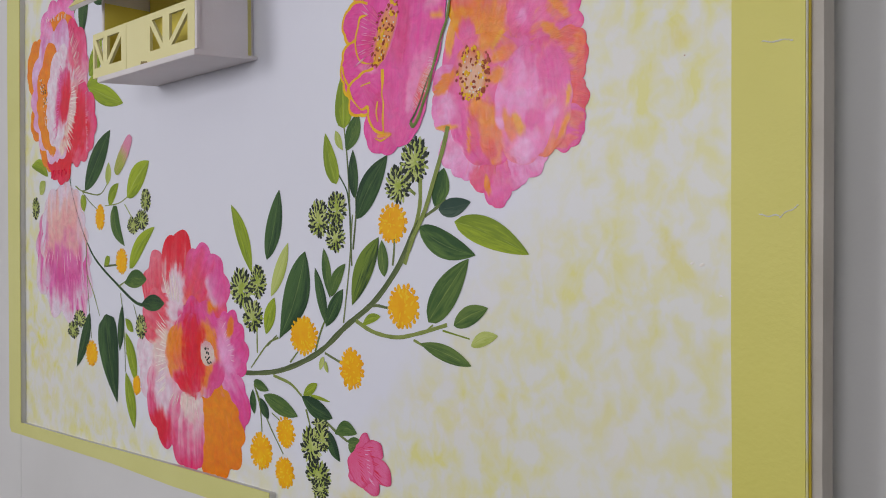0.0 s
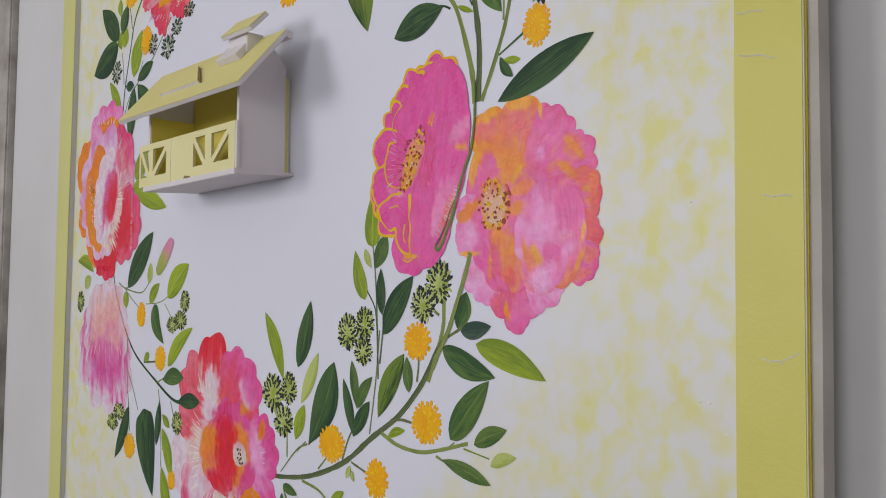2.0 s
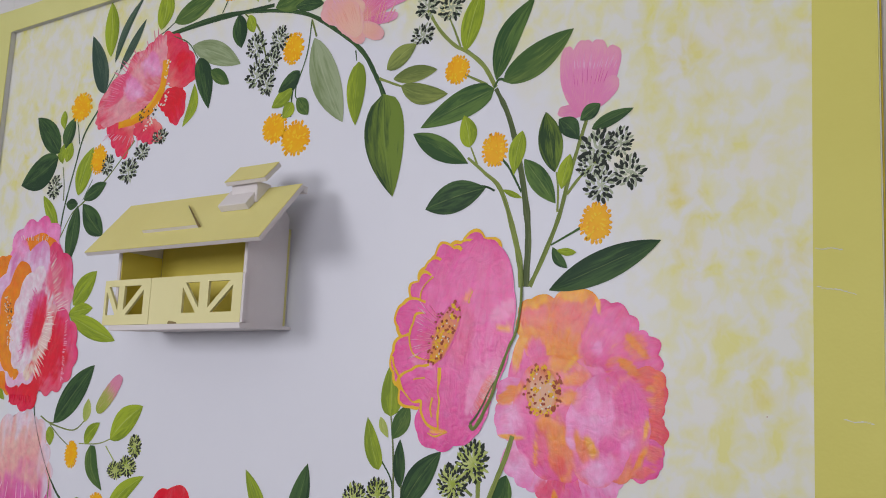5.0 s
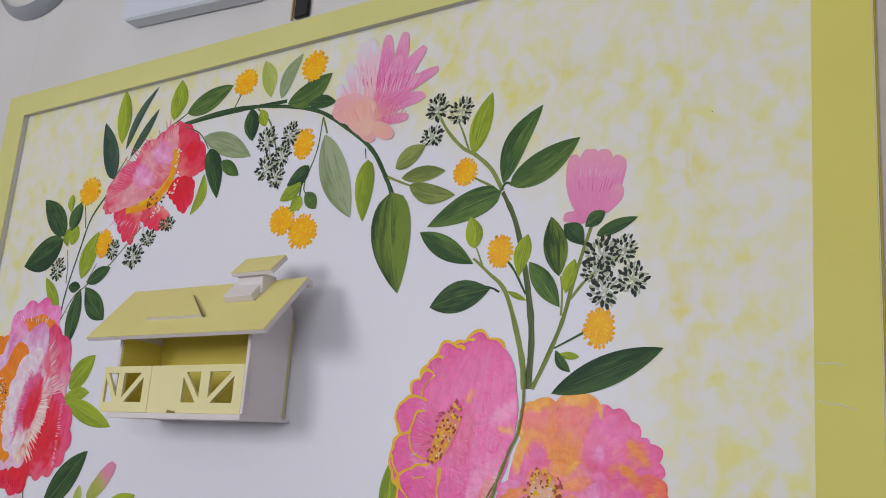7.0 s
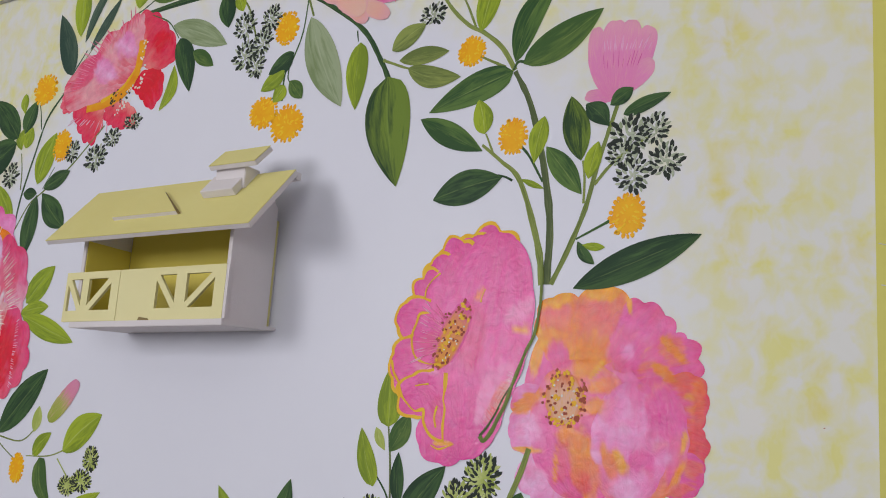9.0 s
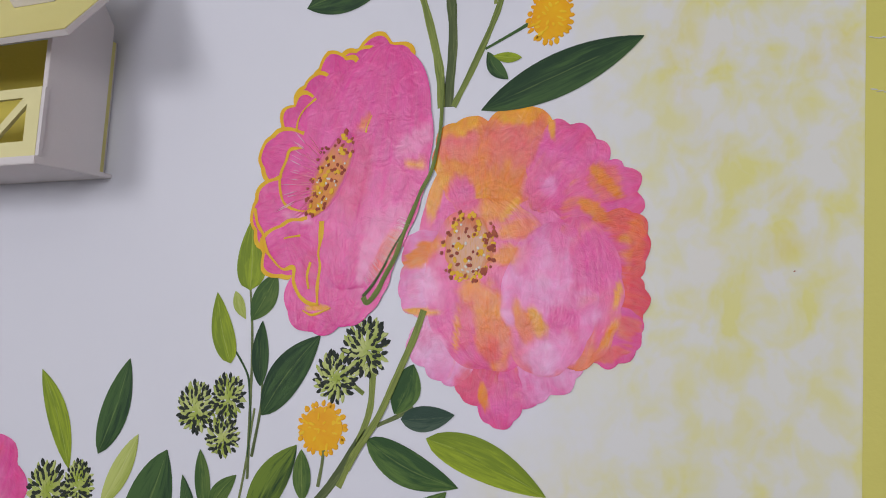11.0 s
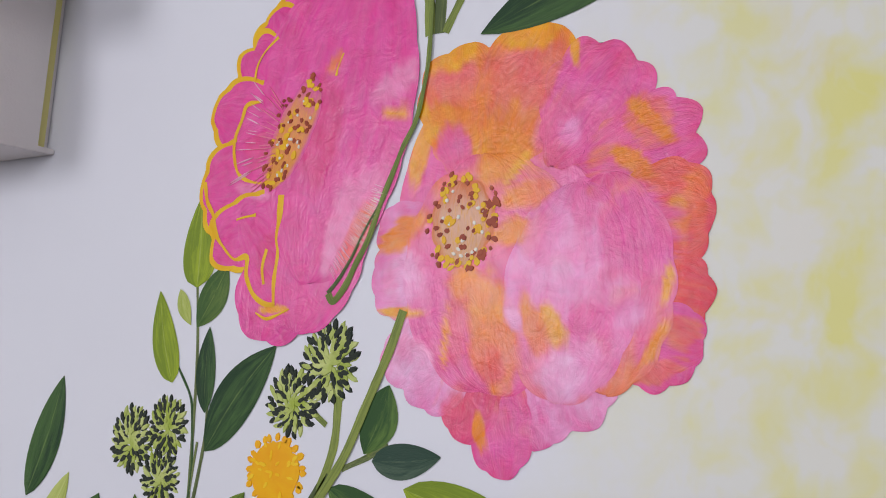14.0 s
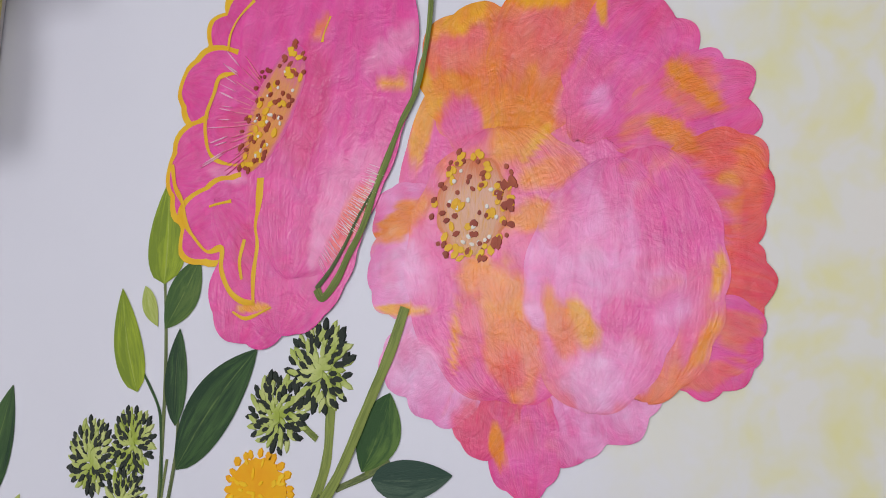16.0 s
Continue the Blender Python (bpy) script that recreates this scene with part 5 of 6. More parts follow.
dots(w, BROWN, -0.42, 1.523, -0.407, 1.568, 0.005, 0.0024, 16)
stem(w, OLIVE, 0.0025, 0.0045, (-0.318, 1.61), (-0.318, 1.596), (-0.318, 1.58), (-0.319, 1.567), (-0.323, 1.546), (-0.33, 1.532), (-0.336, 1.517), (-0.342, 1.502), (-0.347, 1.487), (-0.354, 1.474), (-0.359, 1.464), (-0.366, 1.456), (-0.37, 1.46))
stem(w, DARKOLIVE, 0.0012, 0.0028, (-0.342, 1.504), (-0.35, 1.491), (-0.356, 1.479), (-0.363, 1.468), (-0.37, 1.46))
rays(w, PINKLINE, -0.346, 1.515, -0.371, 1.472, -0.41, 1.531, 40, 0.012, 0.0004)
rays(w, CREAMLINE, -0.344, 1.512, -0.359, 1.485, -0.41, 1.531, 26, 0.010, 0.0004)
rays(w, ROSELINE, -0.416, 1.523, -0.41, 1.562, -0.39, 1.54, 18, 0.024, 0.0008)
rays(w, PINKLINE, -0.431, 1.524, -0.425, 1.573, -0.39, 1.54, 14, 0.018, 0.0007)

# The large pink and orange peony
w = painted("painted_flower", -0.2678, 1.4837, "large pink and orange painted peony with scalloped overlapping petals", "painted flower", "wreath flowers")
# The pearl dabs and petals put reflected gloss into the peony's colour.
wash("salmon", -0.302, 1.549, -0.303, 1.577, 0.0313, 0, 0.5)
wash("salmon", -0.283, 1.549, -0.248, 1.573, 0.0412, 0, 0.5)
wash("gold", -0.32, 1.571, -0.287, 1.582, 0.0184, 0, 0.5)
wash("gold", -0.284, 1.579, -0.24, 1.586, 0.0193, 0, 0.5)
wash("gold", -0.242, 1.58, -0.238, 1.56, 0.006, 0, 0.5)
wash("gold", -0.315, 1.556, -0.323, 1.513, 0.0177, 0, 0.5)
wash("amber", -0.317, 1.548, -0.29, 1.544, 0.012, 0, 0.5)
wash("amber", -0.286, 1.51, -0.262, 1.537, 0.0241, 0, 0.5)
wash("gold", -0.273, 1.509, -0.257, 1.528, 0.0064, 0, 0.5)
wash("pink", -0.294, 1.512, -0.304, 1.542, 0.0273, 0, 0.5)
wash("orange", -0.275, 1.502, -0.244, 1.507, 0.0146, 0, 0.5)
wash("amber", -0.278, 1.485, -0.255, 1.49, 0.0139, 0, 0.5)
wash("pink", -0.26, 1.524, -0.225, 1.53, 0.0335, 0, 0.5)
wash("light", -0.246, 1.524, -0.235, 1.536, 0.0149, 0, 0.5)
wash("salmon", -0.217, 1.53, -0.193, 1.536, 0.0253, 0, 0.5)
wash("amber", -0.224, 1.525, -0.201, 1.509, 0.0094, 0, 0.5)
wash("amber", -0.215, 1.545, -0.193, 1.523, 0.0085, 0, 0.5)
wash("red", -0.183, 1.513, -0.186, 1.464, 0.0151, 0, 0.5)
wash("orange", -0.193, 1.503, -0.187, 1.478, 0.0081, 0, 0.5)
wash("pink", -0.209, 1.511, -0.208, 1.462, 0.04, 0, 0.5)
wash("magenta", -0.209, 1.507, -0.208, 1.466, 0.028, 0, 0.5)
wash("light", -0.215, 1.462, -0.207, 1.441, 0.0193, 0, 0.5)
wash("light", -0.26, 1.488, -0.231, 1.477, 0.0244, 0, 0.5)
wash("pearl_and_gloss", -0.245, 1.478, -0.239, 1.462, 0.0104, 0, 0.5)
wash("pink", -0.232, 1.506, -0.218, 1.499, 0.0081, 0, 0.5)
wash("gold", -0.193, 1.472, -0.196, 1.453, 0.0051, 0, 0.5)
wash("salmon", -0.195, 1.437, -0.181, 1.45, 0.017, 0, 0.5)
wash("amber", -0.194, 1.449, -0.207, 1.423, 0.0058, 0, 0.5)
wash("salmon", -0.209, 1.423, -0.187, 1.432, 0.0095, 0, 0.5)
wash("light", -0.258, 1.432, -0.215, 1.429, 0.0321, 0, 0.5)
wash("pearl_and_gloss", -0.255, 1.43, -0.225, 1.416, 0.0237, 0, 0.5)
wash("magenta", -0.237, 1.454, -0.217, 1.441, 0.0189, 0, 0.5)
wash("amber", -0.297, 1.473, -0.267, 1.447, 0.024, 0, 0.5)
wash("gold", -0.249, 1.456, -0.242, 1.436, 0.0126, 0, 0.5)
wash("orange", -0.26, 1.46, -0.248, 1.43, 0.0117, 0, 0.5)
wash("orange", -0.282, 1.456, -0.263, 1.418, 0.0292, 0, 0.5)
wash("red", -0.285, 1.44, -0.267, 1.42, 0.0164, 0, 0.5)
wash("rose", -0.292, 1.458, -0.299, 1.424, 0.0173, 0, 0.5)
wash("amber", -0.299, 1.454, -0.3, 1.421, 0.004, 0, 0.5)
wash("pearl_and_gloss", -0.267, 1.455, -0.261, 1.441, 0.0073, 0, 0.5)
wash("pearl_and_gloss", -0.324, 1.442, -0.31, 1.405, 0.0301, 0, 0.5)
wash("pearl_and_gloss", -0.337, 1.471, -0.31, 1.463, 0.0272, 0, 0.5)
wash("light", -0.344, 1.489, -0.324, 1.501, 0.0177, 0, 0.5)
wash("amber", -0.342, 1.479, -0.31, 1.501, 0.0163, 0, 0.5)
wash("gold", -0.341, 1.451, -0.307, 1.45, 0.006, 0, 0.5)
wash("rose", -0.294, 1.417, -0.285, 1.388, 0.0228, 0, 0.5)
wash("pink", -0.269, 1.411, -0.265, 1.384, 0.0222, 0, 0.5)
wash("amber", -0.28, 1.406, -0.276, 1.388, 0.0071, 0, 0.5)
wash("light", -0.259, 1.401, -0.229, 1.399, 0.011, 0, 0.5)
peony_petal(w, "pink", -0.256, 1.415, -0.262, 1.56, 0.108, 0, 0.5, ruffle=0.02, oval=True)
peony_petal(w, "pink", -0.308, 1.449, -0.296, 1.559, 0.0556, 0, 0.5, ruffle=0.02, oval=True)
peony_petal(w, "orange", -0.294, 1.512, -0.299, 1.58, 0.051, 0, 0.7, ruffle=0.06)
peony_petal(w, "orange", -0.276, 1.512, -0.254, 1.584, 0.0538, 0, 0.72, ruffle=0.05)
peony_petal(w, "pink", -0.25, 1.516, -0.216, 1.567, 0.0522, 0, 0.72, ruffle=0.08)
peony_petal(w, "pink", -0.237, 1.516, -0.182, 1.529, 0.0408, 0, 0.78, ruffle=0.1)
peony_petal(w, "red", -0.228, 1.495, -0.176, 1.49, 0.0472, 0, 0.78, ruffle=0.05)
peony_petal(w, "red", -0.227, 1.466, -0.176, 1.456, 0.0335, 0, 0.78, ruffle=0.06)
peony_petal(w, "pink", -0.21, 1.46, -0.19, 1.422, 0.0335, 0, 0.7, ruffle=0.05)
peony_petal(w, "pink", -0.218, 1.448, -0.179, 1.438, 0.0272, 0, 0.78, ruffle=0.05)
peony_petal(w, "pearl_and_gloss", -0.251, 1.451, -0.228, 1.402, 0.0403, 0, 0.78, ruffle=0.07)
peony_petal(w, "light", -0.257, 1.443, -0.247, 1.393, 0.0306, 0, 0.78, ruffle=0.06)
peony_petal(w, "pink", -0.272, 1.438, -0.266, 1.379, 0.0301, 0, 0.72, ruffle=0.05)
peony_petal(w, "deep", -0.277, 1.45, -0.287, 1.393, 0.0294, 0, 0.78, ruffle=0.05)
peony_petal(w, "pearl_and_gloss", -0.291, 1.454, -0.311, 1.406, 0.037, 0, 0.78, ruffle=0.05)
peony_petal(w, "pearl_and_gloss", -0.306, 1.454, -0.326, 1.416, 0.0305, 0, 0.78, ruffle=0.05)
peony_petal(w, "light", -0.297, 1.491, -0.342, 1.489, 0.0301, 0, 0.78, ruffle=0.04)
peony_petal(w, "pearl_and_gloss", -0.296, 1.47, -0.343, 1.465, 0.0386, 0, 0.78, ruffle=0.05)
peony_petal(w, "pink", -0.22, 1.417, -0.223, 1.511, 0.061, 0, 0.5, ruffle=0.04, oval=True)
peony_petal(w, "pink", -0.285, 1.525, -0.271, 1.414, 0.0923, 0, 0.5, ruffle=0.03, oval=True)
peony_petal(w, "light", -0.241, 1.412, -0.235, 1.508, 0.0632, 0, 0.5, ruffle=0.03, oval=True)
petal(w, PEACHDISC, -0.293, 1.473, -0.294, 1.513, 0.0331, 0, 0.5, ruffle=0.08, oval=True)
dots(w, SAFFRON, -0.294, 1.47, -0.294, 1.516, 0.018, 0.0034, 46)
dots(w, WHITE, -0.293, 1.477, -0.294, 1.509, 0.014, 0.0020, 16)
dots(w, BROWN, -0.294, 1.469, -0.293, 1.517, 0.020, 0.0025, 54)
dots(w, BROWN, -0.283, 1.477, -0.279, 1.507, 0.006, 0.0036, 9)
stem(w, OLIVE, 0.0055, 0.006, (-0.3235, 1.4516), (-0.3301, 1.4319), (-0.3413, 1.4063), (-0.3527, 1.3804), (-0.3682, 1.3565), (-0.3742, 1.3446))

# The lower right sprays
w = painted("painted_branch", -0.3585, 1.3996, "olive painted stems with green leaves below the peonies", "painted branch", "wreath branches")
stem(w, OLIVE, 0.0055, 0.006, (-0.3594, 1.4353), (-0.359, 1.4053), (-0.3602, 1.3826), (-0.37, 1.3564), (-0.3803, 1.3326))
stem(w, OLIVE, 0.004, 0.0035, (-0.3794, 1.404), (-0.3652, 1.3949))
stem(w, DARKOLIVE, 0.0035, 0.003, (-0.3539, 1.3748), (-0.3388, 1.3817), (-0.3274, 1.3882))
stem(w, OLIVE, 0.003, 0.002, (-0.3388, 1.3817), (-0.3344, 1.3889))
stem(w, DARKOLIVE, 0.0022, 0.003, (-0.4644, 1.468), (-0.4599, 1.4372), (-0.4575, 1.4086), (-0.456, 1.3742), (-0.4541, 1.3314))
stem(w, DARK, 0.002, 0.0025, (-0.4747, 1.4223), (-0.4615, 1.4052), (-0.4579, 1.3928), (-0.455, 1.3681), (-0.4554, 1.3464))
stem(w, DARKOLIVE, 0.002, 0.003, (-0.4477, 1.4029), (-0.4472, 1.3812), (-0.4519, 1.3469))
leaf(w, LIME, -0.464, 1.464, -0.467, 1.516, 0.0261, -0.001, 0.36)
leaf(w, MID, -0.461, 1.442, -0.442, 1.476, 0.0199, -0.001, 0.5)
leaf(w, PALELIME, -0.466, 1.443, -0.477, 1.463, 0.0092, 0.001, 0.55)
leaf(w, LIME, -0.476, 1.411, -0.493, 1.462, 0.0192, 0.002, 0.38)
leaf(w, DARK, -0.449, 1.396, -0.451, 1.442, 0.014, 0.001, 0.45)
leaf(w, DARK, -0.446, 1.376, -0.402, 1.433, 0.0268, 0.003, 0.45)
leaf(w, GREEN, -0.341, 1.383, -0.329, 1.416, 0.0209, -0.0015, 0.5)
leaf(w, TEAL, -0.336, 1.38, -0.298, 1.385, 0.0163, -0.001, 0.42)
seed_head(-0.366, 1.426, 0.018, 0.021)
seed_head(-0.388, 1.405, 0.017, 0.018)
seed_head(-0.504, 1.378, 0.017, 0.019)
seed_head(-0.476, 1.387, 0.015, 0.017)
seed_head(-0.478, 1.359, 0.015, 0.015)
pompon(-0.396, 1.37, 0.019, 0.018)

# The bottom branch
w = painted("painted_branch", -0.5069, 1.2476, "grey green painted branch curving along the foot of the wreath", "painted branch", "wreath branches")
stem(w, DARKOLIVE, 0.006, 0.008, (-0.6619, 1.2148), (-0.6132, 1.2166), (-0.5628, 1.2244), (-0.5068, 1.2448), (-0.4635, 1.2729), (-0.4229, 1.2973), (-0.3922, 1.3263), (-0.3738, 1.3517), (-0.3616, 1.3716))
stem(w, OLIVE, 0.002, 0.003, (-0.6239, 1.2213), (-0.5931, 1.2484), (-0.5732, 1.2566))
stem(w, DARKOLIVE, 0.003, 0.002, (-0.5931, 1.2473), (-0.5762, 1.2588))
stem(w, OLIVE, 0.003, 0.002, (-0.6116, 1.2384), (-0.6123, 1.2776))
stem(w, DARKOLIVE, 0.0025, 0.002, (-0.467, 1.2761), (-0.4576, 1.3316), (-0.4524, 1.3803))
stem(w, OLIVE, 0.0035, 0.002, (-0.5113, 1.2462), (-0.5, 1.2703), (-0.4853, 1.2902))
stem(w, OLIVE, 0.003, 0.002, (-0.5533, 1.2321), (-0.5391, 1.2446))
stem(w, DARKOLIVE, 0.003, 0.003, (-0.4961, 1.2454), (-0.4716, 1.2376))
stem(w, DARKOLIVE, 0.003, 0.0035, (-0.4348, 1.2916), (-0.4188, 1.2942), (-0.4032, 1.2925))
stem(w, DARKOLIVE, 0.003, 0.003, (-0.3961, 1.3314), (-0.3939, 1.3469), (-0.3934, 1.3634))
stem(w, OLIVE, 0.005, 0.004, (-0.4485, 1.2789), (-0.4225, 1.2693), (-0.3915, 1.2661), (-0.362, 1.2711), (-0.327, 1.2801))
stem(w, OLIVE, 0.003, 0.002, (-0.3691, 1.2648), (-0.3532, 1.2591))
stem(w, LIME, 0.002, 0.0015, (-0.3325, 1.2749), (-0.3003, 1.2692))
stem(w, OLIVE, 0.002, 0.002, (-0.3548, 1.2724), (-0.3443, 1.2793))
stem(w, OLIVE, 0.004, 0.003, (-0.5825, 1.2165), (-0.5528, 1.2102), (-0.5337, 1.1992))
stem(w, DARKOLIVE, 0.0035, 0.003, (-0.4969, 1.1787), (-0.4792, 1.1697), (-0.4621, 1.1625))
stem(w, OLIVE, 0.003, 0.002, (-0.527, 1.1867), (-0.5193, 1.1678))
stem(w, OLIVE, 0.0025, 0.002, (-0.6183, 1.2047), (-0.6074, 1.1816), (-0.6038, 1.155))
stem(w, OLIVE, 0.0025, 0.0015, (-0.615, 1.199), (-0.5916, 1.1653), (-0.5662, 1.1362))
stem(w, OLIVE, 0.002, 0.0015, (-0.5858, 1.1767), (-0.5718, 1.1705))
stem(w, OLIVE, 0.004, 0.003, (-0.5138, 1.1123), (-0.5117, 1.0903))
leaf(w, LIME, -0.621, 1.324, -0.66, 1.399, 0.0209, -0.003, 0.5)
leaf(w, DARK, -0.593, 1.338, -0.57, 1.411, 0.0263, -0.002, 0.45)
leaf(w, PALELIME, -0.586, 1.2992, -0.5553, 1.3551, 0.0181, -0.0011, 0.49)
leaf(w, LIME, -0.5954, 1.2591, -0.5799, 1.2982, 0.0187, 0.0009, 0.49)
leaf(w, DARK, -0.5712, 1.2555, -0.5267, 1.346, 0.0404, -0.0058, 0.56)
leaf(w, DARK, -0.4929, 1.2728, -0.5108, 1.3295, 0.0138, -0.0004, 0.49)
leaf(w, MID, -0.4871, 1.2996, -0.4967, 1.3485, 0.0132, 0.0001, 0.54)
leaf(w, MID, -0.4855, 1.3013, -0.4635, 1.3333, 0.0144, 0.0031, 0.46)
leaf(w, DARK, -0.4938, 1.2716, -0.4674, 1.3087, 0.0171, 0.0004, 0.50)
leaf(w, MOSS, -0.4537, 1.2938, -0.415, 1.3577, 0.025, 0.0032, 0.52)
leaf(w, MID, -0.4074, 1.3211, -0.411, 1.355, 0.0141, 0.0002, 0.46)
leaf(w, GREEN, -0.361, 1.365, -0.293, 1.34, 0.0237, -0.004, 0.42)
leaf(w, LIME, -0.317, 1.369, -0.235, 1.34, 0.0246, 0.003, 0.42)
leaf(w, MID, -0.3499, 1.2816, -0.3009, 1.3369, 0.0283, 0.0009, 0.40)
leaf(w, MID, -0.3189, 1.2799, -0.2795, 1.296, 0.0165, 0.0014, 0.44)
leaf(w, PALELIME, -0.2989, 1.2635, -0.2687, 1.2735, 0.0115, 0.0019, 0.45)
leaf(w, MID, -0.3604, 1.2622, -0.2987, 1.2465, 0.0141, 0.001, 0.51)
leaf(w, LIME, -0.4386, 1.2755, -0.4132, 1.2844, 0.0084, 0.0022, 0.50)
leaf(w, MID, -0.6004, 1.1942, -0.5408, 1.1779, 0.0184, -0.0004, 0.48)
leaf(w, DARK, -0.5337, 1.1992, -0.4846, 1.1822, 0.0185, -0.0021, 0.49)
leaf(w, LIME, -0.5309, 1.2006, -0.5081, 1.2139, 0.0103, 0.0002, 0.49)
leaf(w, LIME, -0.5198, 1.2016, -0.4883, 1.1979, 0.0033, 0.0001, 0.43)
leaf(w, MID, -0.4809, 1.1679, -0.4479, 1.1718, 0.0143, 0.0051, 0.50)
leaf(w, DARK, -0.4905, 1.1684, -0.4737, 1.1415, 0.0138, -0.0024, 0.44)
leaf(w, MID, -0.6184, 1.2071, -0.5913, 1.1998, 0.0107, -0.0002, 0.39)
leaf(w, DARK, -0.6203, 1.1985, -0.6176, 1.1727, 0.011, -0.0012, 0.52)
leaf(w, DARK, -0.6065, 1.1907, -0.5917, 1.1701, 0.0127, -0.0006, 0.53)
leaf(w, MID, -0.4621, 1.1625, -0.4438, 1.1659, 0.0081, -0.0008, 0.52)
leaf(w, MID, -0.4602, 1.1557, -0.4494, 1.1598, 0.0098, 0.0005, 0.32)
leaf(w, PALELIME, -0.4978, 1.2414, -0.5038, 1.2282, 0.0067, -0.0003, 0.46)
leaf(w, PALELIME, -0.4951, 1.2371, -0.4913, 1.2263, 0.0052, -0.0009, 0.48)
pompon(-0.53, 1.261, 0.022, 0.0193)
pompon(-0.4554, 1.2328, 0.0173, 0.02)
pompon(-0.382, 1.2941, 0.0205, 0.0204)
pompon(-0.6055, 1.1338, 0.0203, 0.0191)
pompon(-0.5617, 1.1594, 0.0154, 0.0162)
pompon(-0.564, 1.1173, 0.0164, 0.0162)
seed_head(-0.6416, 1.3074, 0.0215, 0.0216)
seed_head(-0.6098, 1.3138, 0.0154, 0.0181)
seed_head(-0.6196, 1.2774, 0.0188, 0.0182)
seed_head(-0.504, 1.1751, 0.0141, 0.0045)
seed_head(-0.5191, 1.1509, 0.0163, 0.0197)
seed_head(-0.501, 1.1616, 0.0133, 0.015)
seed_head(-0.5077, 1.1244, 0.0204, 0.0139)
seed_head(-0.5048, 1.111, 0.0133, 0.0111)

# The pink bud at the foot of the wreath
w = painted("painted_flower", -0.4289, 1.1467, "small hot pink painted bud with red petal lines", "painted flower", "wreath flowers")
petal(w, HOTPINK, -0.4519, 1.1541, -0.4309, 1.1711, 0.0177, -0.0031, 0.75)
petal(w, HOTPINK, -0.4492, 1.1438, -0.4117, 1.1621, 0.0208, 0.0022, 0.75)
petal(w, HOTPINK, -0.4491, 1.1385, -0.3998, 1.1353, 0.0232, 0.0053, 0.65)
petal(w, HOTPINK, -0.4516, 1.1354, -0.4167, 1.1213, 0.0198, 0.0014, 0.58)
petal(w, HOTPINK, -0.4493, 1.1465, -0.4532, 1.1245, 0.023, 0.0038, 0.62)
petal(w, HOTPINK, -0.4535, 1.154, -0.4327, 1.1251, 0.0375, 0.0032, 0.43)
rays(w, REDLINE, -0.448, 1.155, -0.442, 1.129, -0.465, 1.153, 10, 0.018, 0.0009)
rays(w, REDLINE, -0.434, 1.162, -0.42, 1.132, -0.465, 1.153, 10, 0.014, 0.0009)
rays(w, PALELINE, -0.438, 1.159, -0.43, 1.128, -0.465, 1.153, 8, 0.012, 0.0008)

# The red and coral flower at the bottom
w = painted("painted_flower", -0.7324, 1.2343, "red and coral painted flower with cream streaks and an orange cup", "painted flower", "wreath flowers")
wash("cream", -0.81, 1.2606, -0.8083, 1.1889, 0.0655, 0.0007, 0.52)
wash("white", -0.829, 1.201, -0.8008, 1.1556, 0.0562, 0.0038, 0.54)
wash("white", -0.79, 1.258, -0.7787, 1.3324, 0.0439, -0.0043, 0.51)
wash("cream", -0.7625, 1.186, -0.7306, 1.1499, 0.0359, -0.0003, 0.50)
wash("amber", -0.713, 1.2819, -0.6861, 1.2878, 0.0173, 0.0016, 0.45)
wash("orchid", -0.7098, 1.3, -0.6697, 1.3259, 0.0442, -0.0036, 0.39)
wash("pearl_and_gloss", -0.6858, 1.275, -0.6727, 1.1939, 0.0345, 0.006, 0.47)
wash("crimson", -0.8484, 1.1436, -0.7871, 1.13, 0.0449, -0.0008, 0.57)
wash("amber", -0.6682, 1.2506, -0.6597, 1.276, 0.0147, -0.001, 0.52)
wash("amber", -0.7013, 1.1818, -0.6659, 1.1321, 0.0531, -0.0004, 0.53)
peony_petal(w, "white_coral", -0.7894, 1.231, -0.8257, 1.3478, 0.0687, 0.0149, 0.64, ruffle=0.11)
peony_petal(w, "white_crimson", -0.7764, 1.2317, -0.7745, 1.3721, 0.0734, 0.0022, 0.77, ruffle=0.09)
peony_petal(w, "coral_orchid", -0.7575, 1.2461, -0.6953, 1.345, 0.1018, -0.0037, 0.62, ruffle=0.09)
peony_petal(w, "orchid", -0.7023, 1.2232, -0.6374, 1.2584, 0.0756, -0.0018, 0.75, ruffle=0.09)
peony_petal(w, "orchid", -0.7081, 1.2229, -0.6386, 1.1491, 0.0626, 0.006, 0.63, ruffle=0.09)
peony_petal(w, "amber", -0.7138, 1.2096, -0.6821, 1.0955, 0.1013, 0.0052, 0.66, ruffle=0.09)
peony_petal(w, "white_rose", -0.738, 1.2078, -0.7541, 1.0912, 0.0772, -0.0102, 0.62, ruffle=0.06)
peony_petal(w, "white", -0.7322, 1.2213, -0.8716, 1.212, 0.1064, -0.0017, 0.80, ruffle=0.09)
peony_petal(w, "white_coral", -0.7388, 1.2405, -0.8562, 1.2798, 0.0719, 0.0023, 0.80, ruffle=0.09)
peony_petal(w, "white_rose", -0.7513, 1.2465, -0.8093, 1.1165, 0.0833, -0.0268, 0.65, ruffle=0.09)
wash("amber", -0.8085, 1.2538, -0.7886, 1.1973, 0.0486, 0.0131, 0.54)
wash("orange", -0.7901, 1.2614, -0.7656, 1.2058, 0.0451, 0.0082, 0.58)
wash("amber", -0.7152, 1.2741, -0.7179, 1.1803, 0.0468, 0.0074, 0.47)
